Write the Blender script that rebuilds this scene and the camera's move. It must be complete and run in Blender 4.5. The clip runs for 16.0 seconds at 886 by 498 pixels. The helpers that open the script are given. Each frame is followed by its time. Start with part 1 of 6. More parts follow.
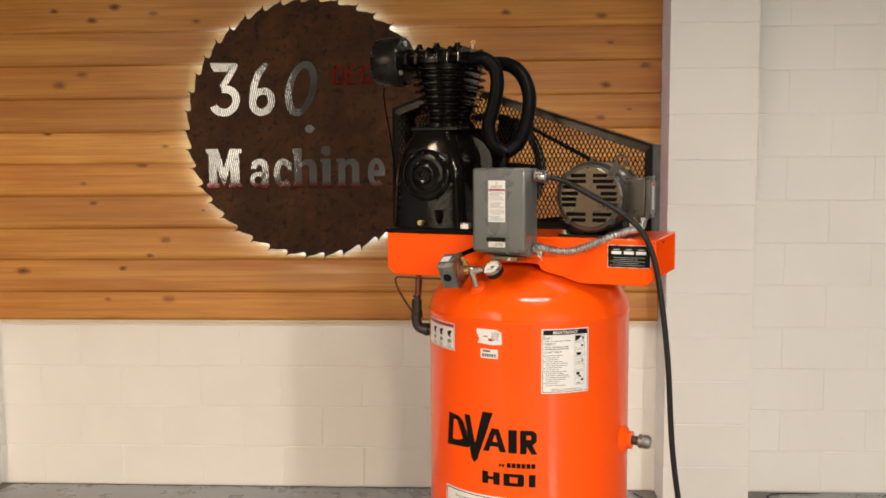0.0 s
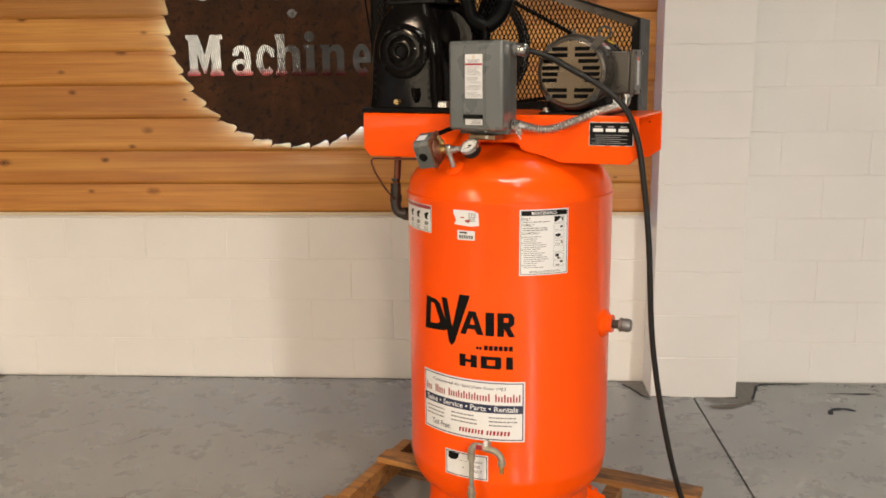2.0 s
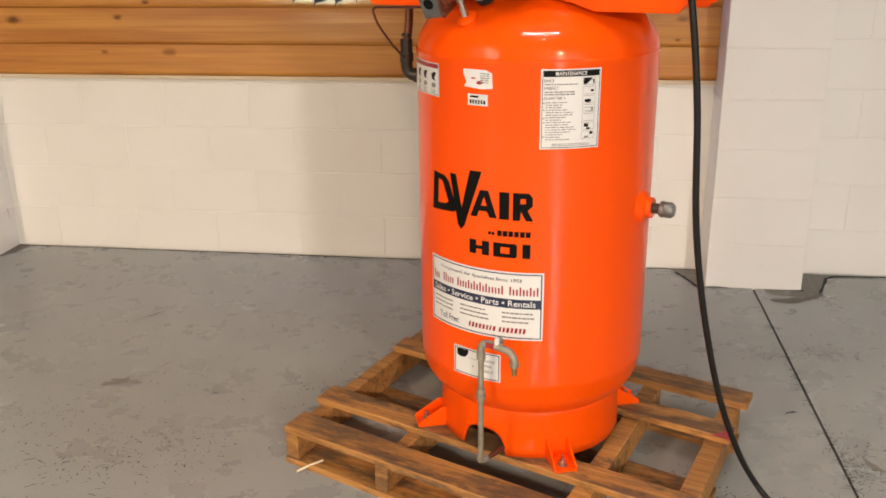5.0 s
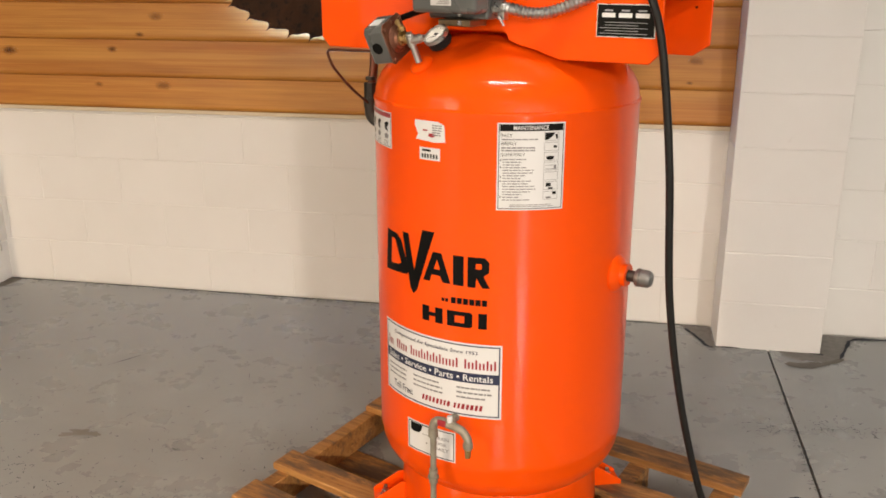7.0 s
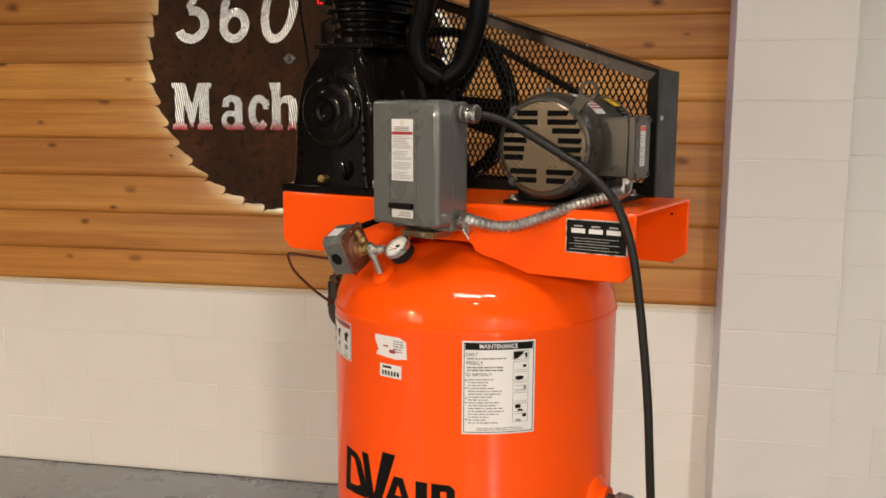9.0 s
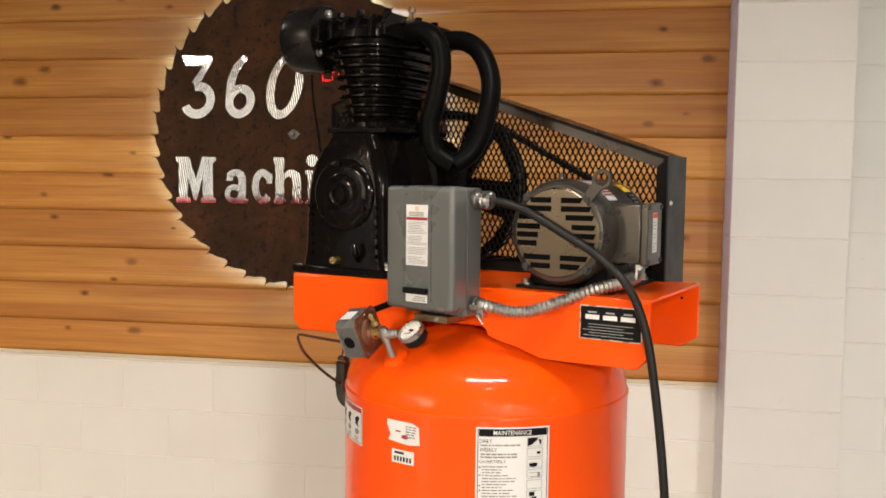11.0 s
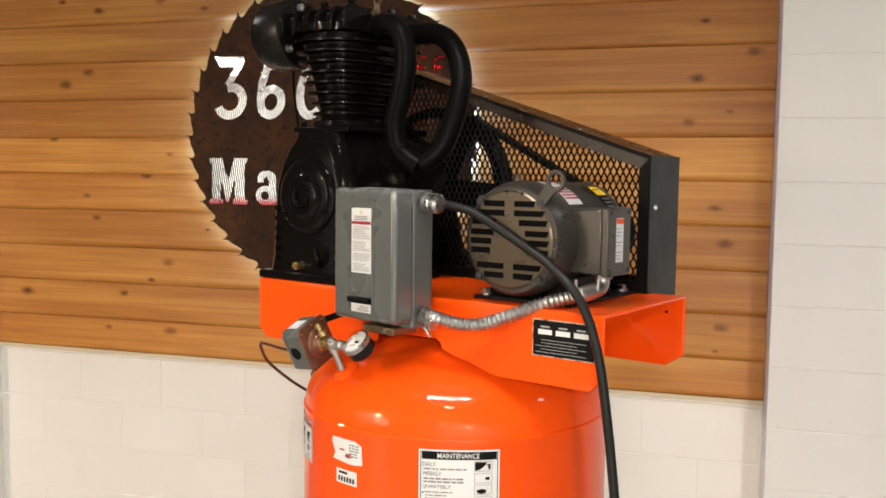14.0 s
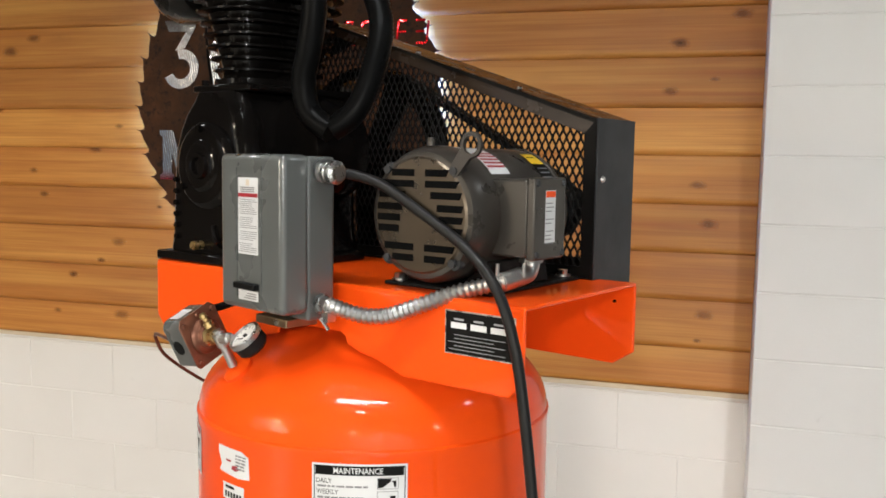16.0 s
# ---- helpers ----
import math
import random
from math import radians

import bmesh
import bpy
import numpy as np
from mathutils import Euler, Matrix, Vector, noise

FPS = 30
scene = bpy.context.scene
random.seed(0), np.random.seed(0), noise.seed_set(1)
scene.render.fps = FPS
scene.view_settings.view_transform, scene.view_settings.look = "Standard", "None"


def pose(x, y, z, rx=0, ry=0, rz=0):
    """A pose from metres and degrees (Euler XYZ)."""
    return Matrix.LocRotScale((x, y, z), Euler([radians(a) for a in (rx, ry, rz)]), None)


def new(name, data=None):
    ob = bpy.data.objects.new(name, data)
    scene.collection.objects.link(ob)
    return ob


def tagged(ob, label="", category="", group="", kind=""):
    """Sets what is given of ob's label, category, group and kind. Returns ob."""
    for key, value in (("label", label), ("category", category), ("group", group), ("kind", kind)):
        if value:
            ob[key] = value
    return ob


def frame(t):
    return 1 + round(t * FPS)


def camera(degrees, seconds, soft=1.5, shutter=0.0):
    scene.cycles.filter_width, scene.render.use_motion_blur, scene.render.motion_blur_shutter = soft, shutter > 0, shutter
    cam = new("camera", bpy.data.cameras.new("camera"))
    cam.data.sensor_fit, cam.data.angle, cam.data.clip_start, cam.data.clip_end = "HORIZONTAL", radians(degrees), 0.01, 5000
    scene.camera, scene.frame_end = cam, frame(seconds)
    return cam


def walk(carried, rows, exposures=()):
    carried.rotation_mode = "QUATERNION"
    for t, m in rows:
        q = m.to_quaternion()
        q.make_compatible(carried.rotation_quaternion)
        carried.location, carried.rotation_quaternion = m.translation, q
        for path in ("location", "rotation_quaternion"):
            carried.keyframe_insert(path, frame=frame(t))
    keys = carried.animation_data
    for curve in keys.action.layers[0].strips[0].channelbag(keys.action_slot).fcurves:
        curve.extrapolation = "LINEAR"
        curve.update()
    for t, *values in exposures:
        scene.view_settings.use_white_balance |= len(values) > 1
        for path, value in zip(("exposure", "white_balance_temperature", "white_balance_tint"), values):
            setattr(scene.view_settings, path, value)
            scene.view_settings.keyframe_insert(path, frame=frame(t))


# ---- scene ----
cam = camera(52.6, 16.0, soft=1.7)
METRES, EYE, TILT, LEAN, TURN = 2.065, 1.595, 0.0, 0.0, 2.9
ROWS = [
    (0.0, 0.0, 0.0, 0.0, -0.03, -5.32, 0.35),
    (0.5, 0.0278, 0.0065, -0.009, 1.84, -6.59, -0.04),
    (1.0, 0.0403, 0.0111, -0.0215, 1.59, -8.51, 0.49),
    (1.5, 0.0433, 0.02, -0.0306, 1.19, -10.06, 0.41),
    (2.0, 0.0395, 0.0318, -0.0393, 0.32, -11.32, 0.51),
    (2.5, 0.0316, 0.0673, -0.0519, 0.32, -14.2, 0.49),
    (3.0, 0.0216, 0.124, -0.0669, -0.94, -16.94, 0.97),
    (3.5, 0.0064, 0.1611, -0.0805, -1.93, -18.23, 1.37),
    (6.0, 0.1956, 0.2242, -0.0824, 8.78, -19.35, 0.22),
    (6.5, 0.2085, 0.2535, -0.0788, 7.63, -18.53, 0.51),
    (7.0, 0.2028, 0.317, -0.0743, 8.26, -17.48, 0.03),
    (7.5, 0.196, 0.3738, -0.059, 6.91, -14.61, 1.32),
    (8.0, 0.2008, 0.3903, -0.0408, 7.5, -12.2, 0.57),
    (8.5, 0.2151, 0.3954, -0.0267, 7.08, -10.22, -0.27),
    (9.0, 0.2191, 0.3964, -0.0151, 7.77, -8.61, -0.27),
    (9.5, 0.2204, 0.3955, -0.0082, 8.23, -7.29, -0.53),
    (12.0, 0.1855, 0.3923, 0.0055, 6.65, -3.82, -0.62),
    (12.5, 0.1973, 0.4042, 0.0055, 7.55, -3.72, 0.32),
    (13.0, 0.2356, 0.4333, 0.0068, 10.46, -3.44, 0.4),
    (13.5, 0.2858, 0.464, 0.0056, 12.48, -4.33, -0.33),
    (14.0, 0.3207, 0.4756, 0.0045, 13.74, -4.42, -0.73),
    (14.5, 0.3393, 0.4789, -0.0003, 14.92, -4.97, -0.52),
    (15.0, 0.35, 0.497, -0.0035, 14.47, -5.28, -0.29),
    (15.5, 0.3575, 0.5421, -0.0067, 14.44, -5.34, -0.26),
    (16.0, 0.3683, 0.6083, -0.0059, 14.32, -5.64, -0.93),
]
walk(cam, [(t, pose(0, 0, EYE, TILT, LEAN, TURN) @ pose(METRES * x, METRES * y, METRES * z, 90 + pitch, roll, yaw)) for t, x, y, z, yaw, pitch, roll in ROWS],
     exposures=((0.0, 0.05, 6450, 11), (2.5, -0.03, 6450, 11), (3.5, -0.06, 6500, 12), (6.0, 0.06, 6450, 12), (7.0, -0.03, 6450, 12), (8.5, -0.18, 6400, 12), (9.5, -0.11, 6400, 12), (12.0, 0.21, 6250, 10),
                (13.0, 0.21, 6250, 10), (14.5, 0.22, 5900, 8), (16.0, 0.16, 5650, 7)))

# ---- world and lights ----
world = bpy.data.worlds.new("World")
world.use_nodes = True
scene.world = world
world.node_tree.nodes["Background"].inputs[0].default_value = (0.9, 0.95, 1.0, 1)
world.node_tree.nodes["Background"].inputs[1].default_value = 0.02
scene.view_settings.exposure = 0.0


def area_lamp(x, y, z, sx, sy, watts, colour, rx=0.0, ry=0.0, rz=0.0):
    data = bpy.data.lights.new("lamp_light", "AREA")
    data.shape, data.size, data.size_y, data.energy, data.color = "RECTANGLE", sx, sy, watts, colour
    data.spread = radians(174)
    ob = new("lamp_light", data)
    ob.matrix_world = pose(x, y, z, rx, ry, rz)
    return ob


WARM, NEUTRAL, COOL = (1.0, 0.80, 0.59), (1.0, 0.91, 0.78), (0.84, 0.92, 1.0)
# ceiling is out of view, lowered so lamp light falls off up the wall
CEIL = 2.96
LAMPS = [  # x, y, watts, colour, length and width
    (-2.05, 2.90, 1, WARM, 0.40, 0.14),
    (0.12, 1.82, 7, NEUTRAL, 0.55, 0.20),
    (0.52, 1.92, 3, NEUTRAL, 0.26, 0.12),
    (0.40, 1.24, 2, NEUTRAL, 0.18, 0.10),
    (2.05, 2.90, 1, COOL, 0.35, 0.14),
    (3.50, -4.80, 930, (1.0, 0.90, 0.77), 0.45, 0.30),
    (-3.35, -1.05, 256, (1.0, 0.76, 0.52), 0.45, 0.20),
    # warm fill added without a known fixture, to soften the shadows
    (0.95, -3.40, 370, WARM, 0.40, 0.20),
    # cool fill added without a known fixture, for the bluish right side
    (4.20, 0.40, 12, COOL, 0.40, 0.14),
]
for x, y, w, c, sx, sy in LAMPS:
    area_lamp(x, y, CEIL - 0.085, sx, sy, w, c)

# ---- materials ----


class Mat:
    """A node material with a few short-hands."""

    def __init__(self, name):
        self.m = bpy.data.materials.new(name)
        self.m.use_nodes = True
        self.t = self.m.node_tree
        self.b = self.t.nodes["Principled BSDF"]

    def n(self, kind, **values):
        node = self.t.nodes.new(kind)
        for k, v in values.items():
            node.inputs[k.replace("_", " ")].default_value = v
        return node

    def link(self, a, b):
        self.t.links.new(a, b)

    def coords(self, scale=(1, 1, 1), rand=0.0):
        tc = self.n("ShaderNodeTexCoord")
        mp = self.n("ShaderNodeMapping")
        mp.inputs["Scale"].default_value = scale
        self.link(tc.outputs["Object"], mp.inputs["Vector"])
        if rand:
            oi = self.n("ShaderNodeObjectInfo")
            mul = self.n("ShaderNodeVectorMath")
            mul.operation = "MULTIPLY"
            cx = self.n("ShaderNodeCombineXYZ")
            for i in range(3):
                self.link(oi.outputs["Random"], cx.inputs[i])
            self.link(cx.outputs[0], mul.inputs[0])
            mul.inputs[1].default_value = (rand, rand * 1.7, rand * 2.3)
            self.link(mul.outputs[0], mp.inputs["Location"])
        return mp.outputs[0]

    def noise(self, vec, scale, detail=4, rough=0.55, dist=0.0):
        nd = self.n("ShaderNodeTexNoise", Scale=scale, Detail=detail, Roughness=rough, Distortion=dist)
        self.link(vec, nd.inputs["Vector"])
        return nd.outputs["Fac"]

    def ramp(self, fac, stops):
        r = self.n("ShaderNodeValToRGB")
        while len(r.color_ramp.elements) < len(stops):
            r.color_ramp.elements.new(0.5)
        for e, (p, c) in zip(r.color_ramp.elements, stops):
            e.position = p
            e.color = (*c, 1) if isinstance(c, tuple) else (c, c, c, 1)
        self.link(fac, r.inputs[0])
        return r.outputs[0]

    def mix(self, fac, a, b, mode="MIX"):
        mx = self.t.nodes.new("ShaderNodeMix")
        mx.data_type, mx.blend_type = "RGBA", mode
        for v, s in ((fac, 0), (a, 6), (b, 7)):
            if hasattr(v, "links"):
                self.link(v, mx.inputs[s])
            elif s == 0:
                mx.inputs[0].default_value = v
            else:
                mx.inputs[s].default_value = (*v, 1)
        return mx.outputs[2]

    def bump(self, height, strength=0.2, distance=0.002):
        bp = self.n("ShaderNodeBump", Strength=strength, Distance=distance)
        self.link(height, bp.inputs["Height"])
        self.link(bp.outputs[0], self.b.inputs["Normal"])

    def set(self, **values):
        for k, v in values.items():
            s = self.b.inputs[k.replace("_", " ")]
            if hasattr(v, "links"):
                self.link(v, s)
            else:
                s.default_value = (*v, 1) if isinstance(v, tuple) else v
        return self


def scaled(c, k):
    return tuple(min(1.0, v * k) for v in c)


def paint(name, colour, rough=0.4, metal=0.0, var=0.12, scale=7.0, bump=0.06, bscale=90.0, coat=0.0, rvar=0.08, spec=0.5, coat_rough=0.06):
    """Paint, plastic or metal with uneven tone, gloss and fine relief."""
    k = Mat(name)
    v = k.coords()
    big, fine = k.noise(v, scale, 3), k.noise(v, bscale, 3)
    k.set(Base_Color=k.mix(big, scaled(colour, 1 - var), scaled(colour, 1 + var)), Metallic=metal,
          Roughness=k.ramp(k.noise(v, scale * 2.3, 4), [(0.3, max(0.02, rough - rvar)), (0.7, rough + rvar)]))
    k.b.inputs["Coat Weight"].default_value = coat
    k.b.inputs["Specular IOR Level"].default_value = spec
    k.b.inputs["Coat Roughness"].default_value = coat_rough
    if bump:
        k.bump(fine, bump, 0.0015)
    return k.m


def siding_material():
    k = Mat("cedar_siding")
    v = k.coords((1, 1, 1), 9.0)
    g = k.coords((1.3, 14, 24), 9.0)
    g2 = k.coords((2.2, 60, 95), 9.0)
    grain, fine = k.noise(g, 1.0, 5, 0.6, 0.5), k.noise(g2, 1.0, 3, 0.6)
    base = k.ramp(grain, [(0.25, (0.43, 0.170, 0.0235)), (0.5, (0.53, 0.234, 0.038)), (0.78, (0.64, 0.312, 0.060))])
    lines = k.noise(k.coords((1.1, 1, 170), 9.0), 1.0, 4, 0.65, 0.4)
    base = k.mix(k.ramp(lines, [(0.34, 0.40), (0.52, 0.0)]), base, (0.36, 0.115, 0.012))
    base = k.mix(k.ramp(fine, [(0.35, 0.22), (0.55, 0.0)]), base, (0.33, 0.115, 0.016))
    info = k.n("ShaderNodeObjectInfo")
    base = k.mix(1.0, base, info.outputs["Color"], "MULTIPLY")
    patch = k.ramp(k.noise(k.coords((0.9, 1, 5), 9.0), 1.0, 2), [(0.38, (0.88, 0.77, 0.64)), (0.60, (1.05, 1.05, 1.05))])
    base = k.mix(1.0, base, patch, "MULTIPLY")
    streak = k.noise(k.coords((0.7, 1, 26), 9.0), 1.0, 4, 0.6, 0.3)
    base = k.mix(k.ramp(streak, [(0.54, 0.0), (0.68, 0.46)]), base, (0.36, 0.100, 0.010))
    pale = k.noise(k.coords((0.5, 1, 17), 5.0), 1.0, 3, 0.5, 0.2)
    base = k.mix(k.ramp(pale, [(0.56, 0.0), (0.70, 0.4)]), base, (0.68, 0.36, 0.075))
    kv = k.coords((2.3, 0.0, 7.2), 9.0)
    wob = k.noise(v, 22.0, 3)
    vor = k.n("ShaderNodeTexVoronoi", Scale=1.0, Randomness=1.0)
    k.link(kv, vor.inputs["Vector"])
    add = k.n("ShaderNodeMath")
    add.operation = "MULTIPLY_ADD"
    k.link(wob, add.inputs[0])
    add.inputs[1].default_value = 0.09
    k.link(vor.outputs["Distance"], add.inputs[2])
    ring = k.ramp(add.outputs[0], [(0.05, 0.22), (0.10, 0.12), (0.24, 0.0)])
    base = k.mix(ring, base, (0.15, 0.055, 0.016))
    k.set(Base_Color=base, Roughness=k.ramp(grain, [(0.3, 0.42), (0.7, 0.56)]))
    k.bump(fine, 0.12, 0.0015)
    return k.m


def knot_material():
    """A knot in a board, fading into the wood round it."""
    k = Mat("wood_knot")
    v = k.coords((1, 1, 1), 3.0)
    tc = k.n("ShaderNodeTexCoord")
    ln = k.n("ShaderNodeVectorMath")
    ln.operation = "LENGTH"
    k.link(tc.outputs["Object"], ln.inputs[0])
    add = k.n("ShaderNodeMath")
    add.operation = "MULTIPLY_ADD"
    k.link(k.noise(v, 1.6, 3), add.inputs[0])
    add.inputs[1].default_value = 0.55
    k.link(ln.outputs["Value"], add.inputs[2])
    k.set(Base_Color=k.ramp(add.outputs[0], [(0.30, (0.050, 0.016, 0.004)), (0.38, (0.15, 0.045, 0.009)), (0.46, (0.30, 0.095, 0.014)), (0.54, (0.22, 0.066, 0.011)), (0.62, (0.34, 0.115, 0.016)), (0.95, (0.36, 0.125, 0.018))]), Roughness=0.5,
          Alpha=k.mix(1.0, k.ramp(add.outputs[0], [(0.30, 0.92), (0.44, 0.62), (0.54, 0.70), (0.70, 0.36), (1.10, 0.0)]), k.ramp(k.n("ShaderNodeObjectInfo").outputs["Random"], [(0.0, 0.6), (1.0, 1.0)]), "MULTIPLY"))
    return k.m


def floor_material():
    """Grey floor paint, worn and clouded, with fine scratches and grit."""
    k = Mat("painted_concrete")
    v = k.coords()
    cloud, mid, fine = k.noise(v, 1.1, 5, 0.6), k.noise(v, 6.0, 5, 0.65), k.noise(v, 160.0, 3)
    base = k.mix(cloud, (0.246, 0.260, 0.258), (0.330, 0.344, 0.340))
    base = k.mix(k.ramp(mid, [(0.25, 0.08), (0.60, 0.0)]), base, (0.170, 0.184, 0.186))
    base = k.mix(k.ramp(mid, [(0.45, 0.0), (0.80, 0.24)]), base, (0.370, 0.378, 0.368))
    for scale, turn in (((5.0, 90.0, 1), 25), ((6.0, 120.0, 1), -38)):
        mp = k.n("ShaderNodeMapping")
        mp.inputs["Scale"].default_value = scale
        mp.inputs["Rotation"].default_value = (0, 0, radians(turn))
        k.link(v, mp.inputs["Vector"])
        rub = k.noise(mp.outputs[0], 1.0, 3, 0.6, 0.3)
        base = k.mix(k.ramp(rub, [(0.60, 0.0), (0.80, 0.10)]), base, (0.150, 0.160, 0.165))
    speck = k.noise(v, 38.0, 5, 0.7)
    base = k.mix(k.ramp(speck, [(0.28, 0.10), (0.46, 0.0)]), base, (0.165, 0.178, 0.186))
    grit = k.noise(v, 85.0, 2, 0.5)
    base = k.mix(k.ramp(grit, [(0.72, 0.0), (0.76, 0.6)]), base, (0.060, 0.066, 0.072))
    brown = k.noise(v, 2.2, 5, 0.7)
    base = k.mix(k.ramp(brown, [(0.40, 0.0), (0.90, 0.22)]), base, (0.185, 0.165, 0.135))
    k.set(Base_Color=base, Roughness=k.ramp(mid, [(0.3, 0.22), (0.7, 0.38)]))
    k.bump(k.noise(v, 30.0, 4), 0.05, 0.002)
    return k.m


def block_material():
    k = Mat("painted_block")
    v = k.coords((1, 1, 1), 5.0)
    base = k.mix(k.noise(v, 3.0, 4), (0.79, 0.775, 0.745), (0.86, 0.85, 0.825))
    dirt = k.noise(v, 11.0, 6, 0.75, 0.4)
    base = k.mix(k.ramp(dirt, [(0.66, 0.0), (0.78, 0.35)]), base, (0.55, 0.52, 0.47))
    k.set(Base_Color=base, Roughness=0.5)
    k.bump(k.noise(v, 85.0, 4, 0.6), 0.16, 0.0015)
    return k.m


def rust_material():
    k = Mat("rusted_steel")
    v = k.coords()
    a, b = k.noise(v, 4.5, 6, 0.68, 0.5), k.noise(v, 26.0, 5, 0.65)
    base = k.ramp(a, [(0.28, (0.022, 0.011, 0.006)), (0.5, (0.050, 0.022, 0.0105)), (0.72, (0.092, 0.036, 0.014))])
    base = k.mix(k.ramp(b, [(0.36, 0.8), (0.47, 0.0)]), base, (0.010, 0.007, 0.006))
    spots = k.ramp(k.noise(v, 48.0, 2, 0.5), [(0.66, 0.0), (0.71, 0.7)])
    base = k.mix(spots, base, (0.008, 0.006, 0.005))
    k.set(Base_Color=base, Metallic=0.0, Specular_IOR_Level=0.15, Roughness=k.ramp(b, [(0.3, 0.55), (0.7, 0.8)]))
    k.bump(b, 0.25, 0.002)
    return k.m


def mirror_strip_material(name, low, high, z_from=None, z_to=None):
    """Bright dented metal; the foot of some shapes is red."""
    k = Mat(name)
    v = k.coords()
    wave = k.n("ShaderNodeTexWave", Scale=34.0, Distortion=2.2, Detail=2.0)
    wave.inputs["Detail Scale"].default_value = 0.6
    mp = k.n("ShaderNodeMapping")
    mp.inputs["Rotation"].default_value = (0, radians(9), 0)
    k.link(v, mp.inputs["Vector"])
    k.link(mp.outputs[0], wave.inputs["Vector"])
    dents = k.mix(0.78, wave.outputs["Fac"], k.noise(v, 17.0, 3, 0.5, 0.8))
    k.set(Metallic=1.0, Roughness=0.045)
    if z_from is None:
        k.set(Base_Color=high)
    else:
        sep = k.n("ShaderNodeSeparateXYZ")
        k.link(v, sep.inputs[0])
        mr = k.n("ShaderNodeMapRange")
        mr.inputs[1].default_value, mr.inputs[2].default_value = z_from, z_to
        k.link(sep.outputs[2], mr.inputs[0])
        k.set(Base_Color=k.mix(mr.outputs[0], low, high))
    k.bump(dents, 0.18, 0.006)
    return k.m


def pallet_material(name, dirt):
    """Rough pallet wood; dirt: how much of it is soiled."""
    k = Mat(name)
    v = k.coords((1, 1, 1), 7.0)
    g = k.coords((2.6, 70, 70), 7.0)
    grain = k.noise(g, 1.0, 6, 0.68, 0.4)
    base = k.ramp(grain, [(0.3, (0.21, 0.092, 0.024)), (0.5, (0.385, 0.186, 0.050)), (0.75, (0.53, 0.290, 0.092))])
    info = k.n("ShaderNodeObjectInfo")
    tone = k.ramp(info.outputs["Random"], [(0.0, (0.74, 0.70, 0.66)), (1.0, (1.1, 1.06, 1.0))])
    base = k.mix(1.0, base, tone, "MULTIPLY")
    stain = k.noise(k.coords((3.2, 12, 12), 7.0), 1.0, 7, 0.72, 0.15)
    base = k.mix(k.ramp(stain, [(0.60 - 0.2 * dirt, 0.0), (0.71 - 0.2 * dirt, 0.82)]), base, (0.070, 0.046, 0.030))
    spots = k.noise(k.coords((9, 30, 30), 7.0), 1.0, 5, 0.75)
    base = k.mix(k.ramp(spots, [(0.62 - 0.1 * dirt, 0.0), (0.74 - 0.1 * dirt, 0.75)]), base, (0.058, 0.034, 0.019))
    k.set(Base_Color=base, Roughness=0.66)
    k.bump(grain, 0.5, 0.004)
    return k.m


def cast_black_material():
    k = Mat("black_cast_enamel")
    v = k.coords()
    k.set(Base_Color=k.mix(k.noise(v, 9.0, 4), (0.0022, 0.0020, 0.0019), (0.0060, 0.0050, 0.0045)),
          Roughness=k.ramp(k.noise(v, 14.0, 4), [(0.3, 0.05), (0.7, 0.12)]))
    k.b.inputs["Specular IOR Level"].default_value = 0.11
    k.bump(k.noise(v, 42.0, 3, 0.6), 0.32, 0.0024)
    return k.m


def emissive(name, colour, strength):
    k = Mat(name)
    k.set(Base_Color=(0.05, 0.05, 0.05), Emission_Color=colour, Emission_Strength=strength)
    return k.m


SIDING, FLOOR, BLOCK, RUST, PALLET, CAST = siding_material(), floor_material(), block_material(), rust_material(), pallet_material("pallet_wood", 0.42), cast_black_material()
KNOT, SOILED = knot_material(), pallet_material("soiled_pallet_wood", 0.78)
GROOVE = paint("joint_dust", (0.035, 0.034, 0.032), 0.8, bump=0.3)
MORTAR = paint("painted_joint", (0.62, 0.60, 0.57), 0.6)
# tones of unseen walls and ceiling, kept dark to hold down reflections
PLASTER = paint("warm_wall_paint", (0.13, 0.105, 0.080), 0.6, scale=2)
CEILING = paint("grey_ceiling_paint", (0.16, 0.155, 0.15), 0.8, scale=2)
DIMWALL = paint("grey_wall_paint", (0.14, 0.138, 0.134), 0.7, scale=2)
ORANGE = paint("orange_enamel", (0.89, 0.084, 0.0010), 0.36, var=0.03, scale=3, bump=0.02, bscale=60, coat=0.5, rvar=0.03, spec=0.06, coat_rough=0.02)
BLACK = paint("black_print", (0.005, 0.005, 0.005), 0.45, bump=0, spec=0.1)
WHITE = paint("white_vinyl", (0.68, 0.69, 0.70), 0.35, var=0.05, bump=0)
NAVY = paint("navy_print", (0.012, 0.02, 0.06), 0.35, bump=0)
RED = paint("red_print", (0.30, 0.016, 0.026), 0.35, bump=0)
GREYPRINT = paint("grey_print", (0.20, 0.20, 0.215), 0.4, bump=0)
GREYLINE = paint("pale_grey_print", (0.30, 0.31, 0.33), 0.4, bump=0)
TAN = paint("tan_print", (0.60, 0.53, 0.42), 0.4, bump=0)
YELLOW = paint("yellow_print", (0.80, 0.52, 0.02), 0.4, bump=0)
BOXGREY = paint("grey_enclosure_paint", (0.098, 0.105, 0.102), 0.28, var=0.03, scale=2, bump=0, coat=0.45, rvar=0.02)
MOTORGREY = paint("grey_motor_enamel", (0.062, 0.056, 0.048), 0.32, metal=0.5, var=0.05, scale=9, bump=0.02)
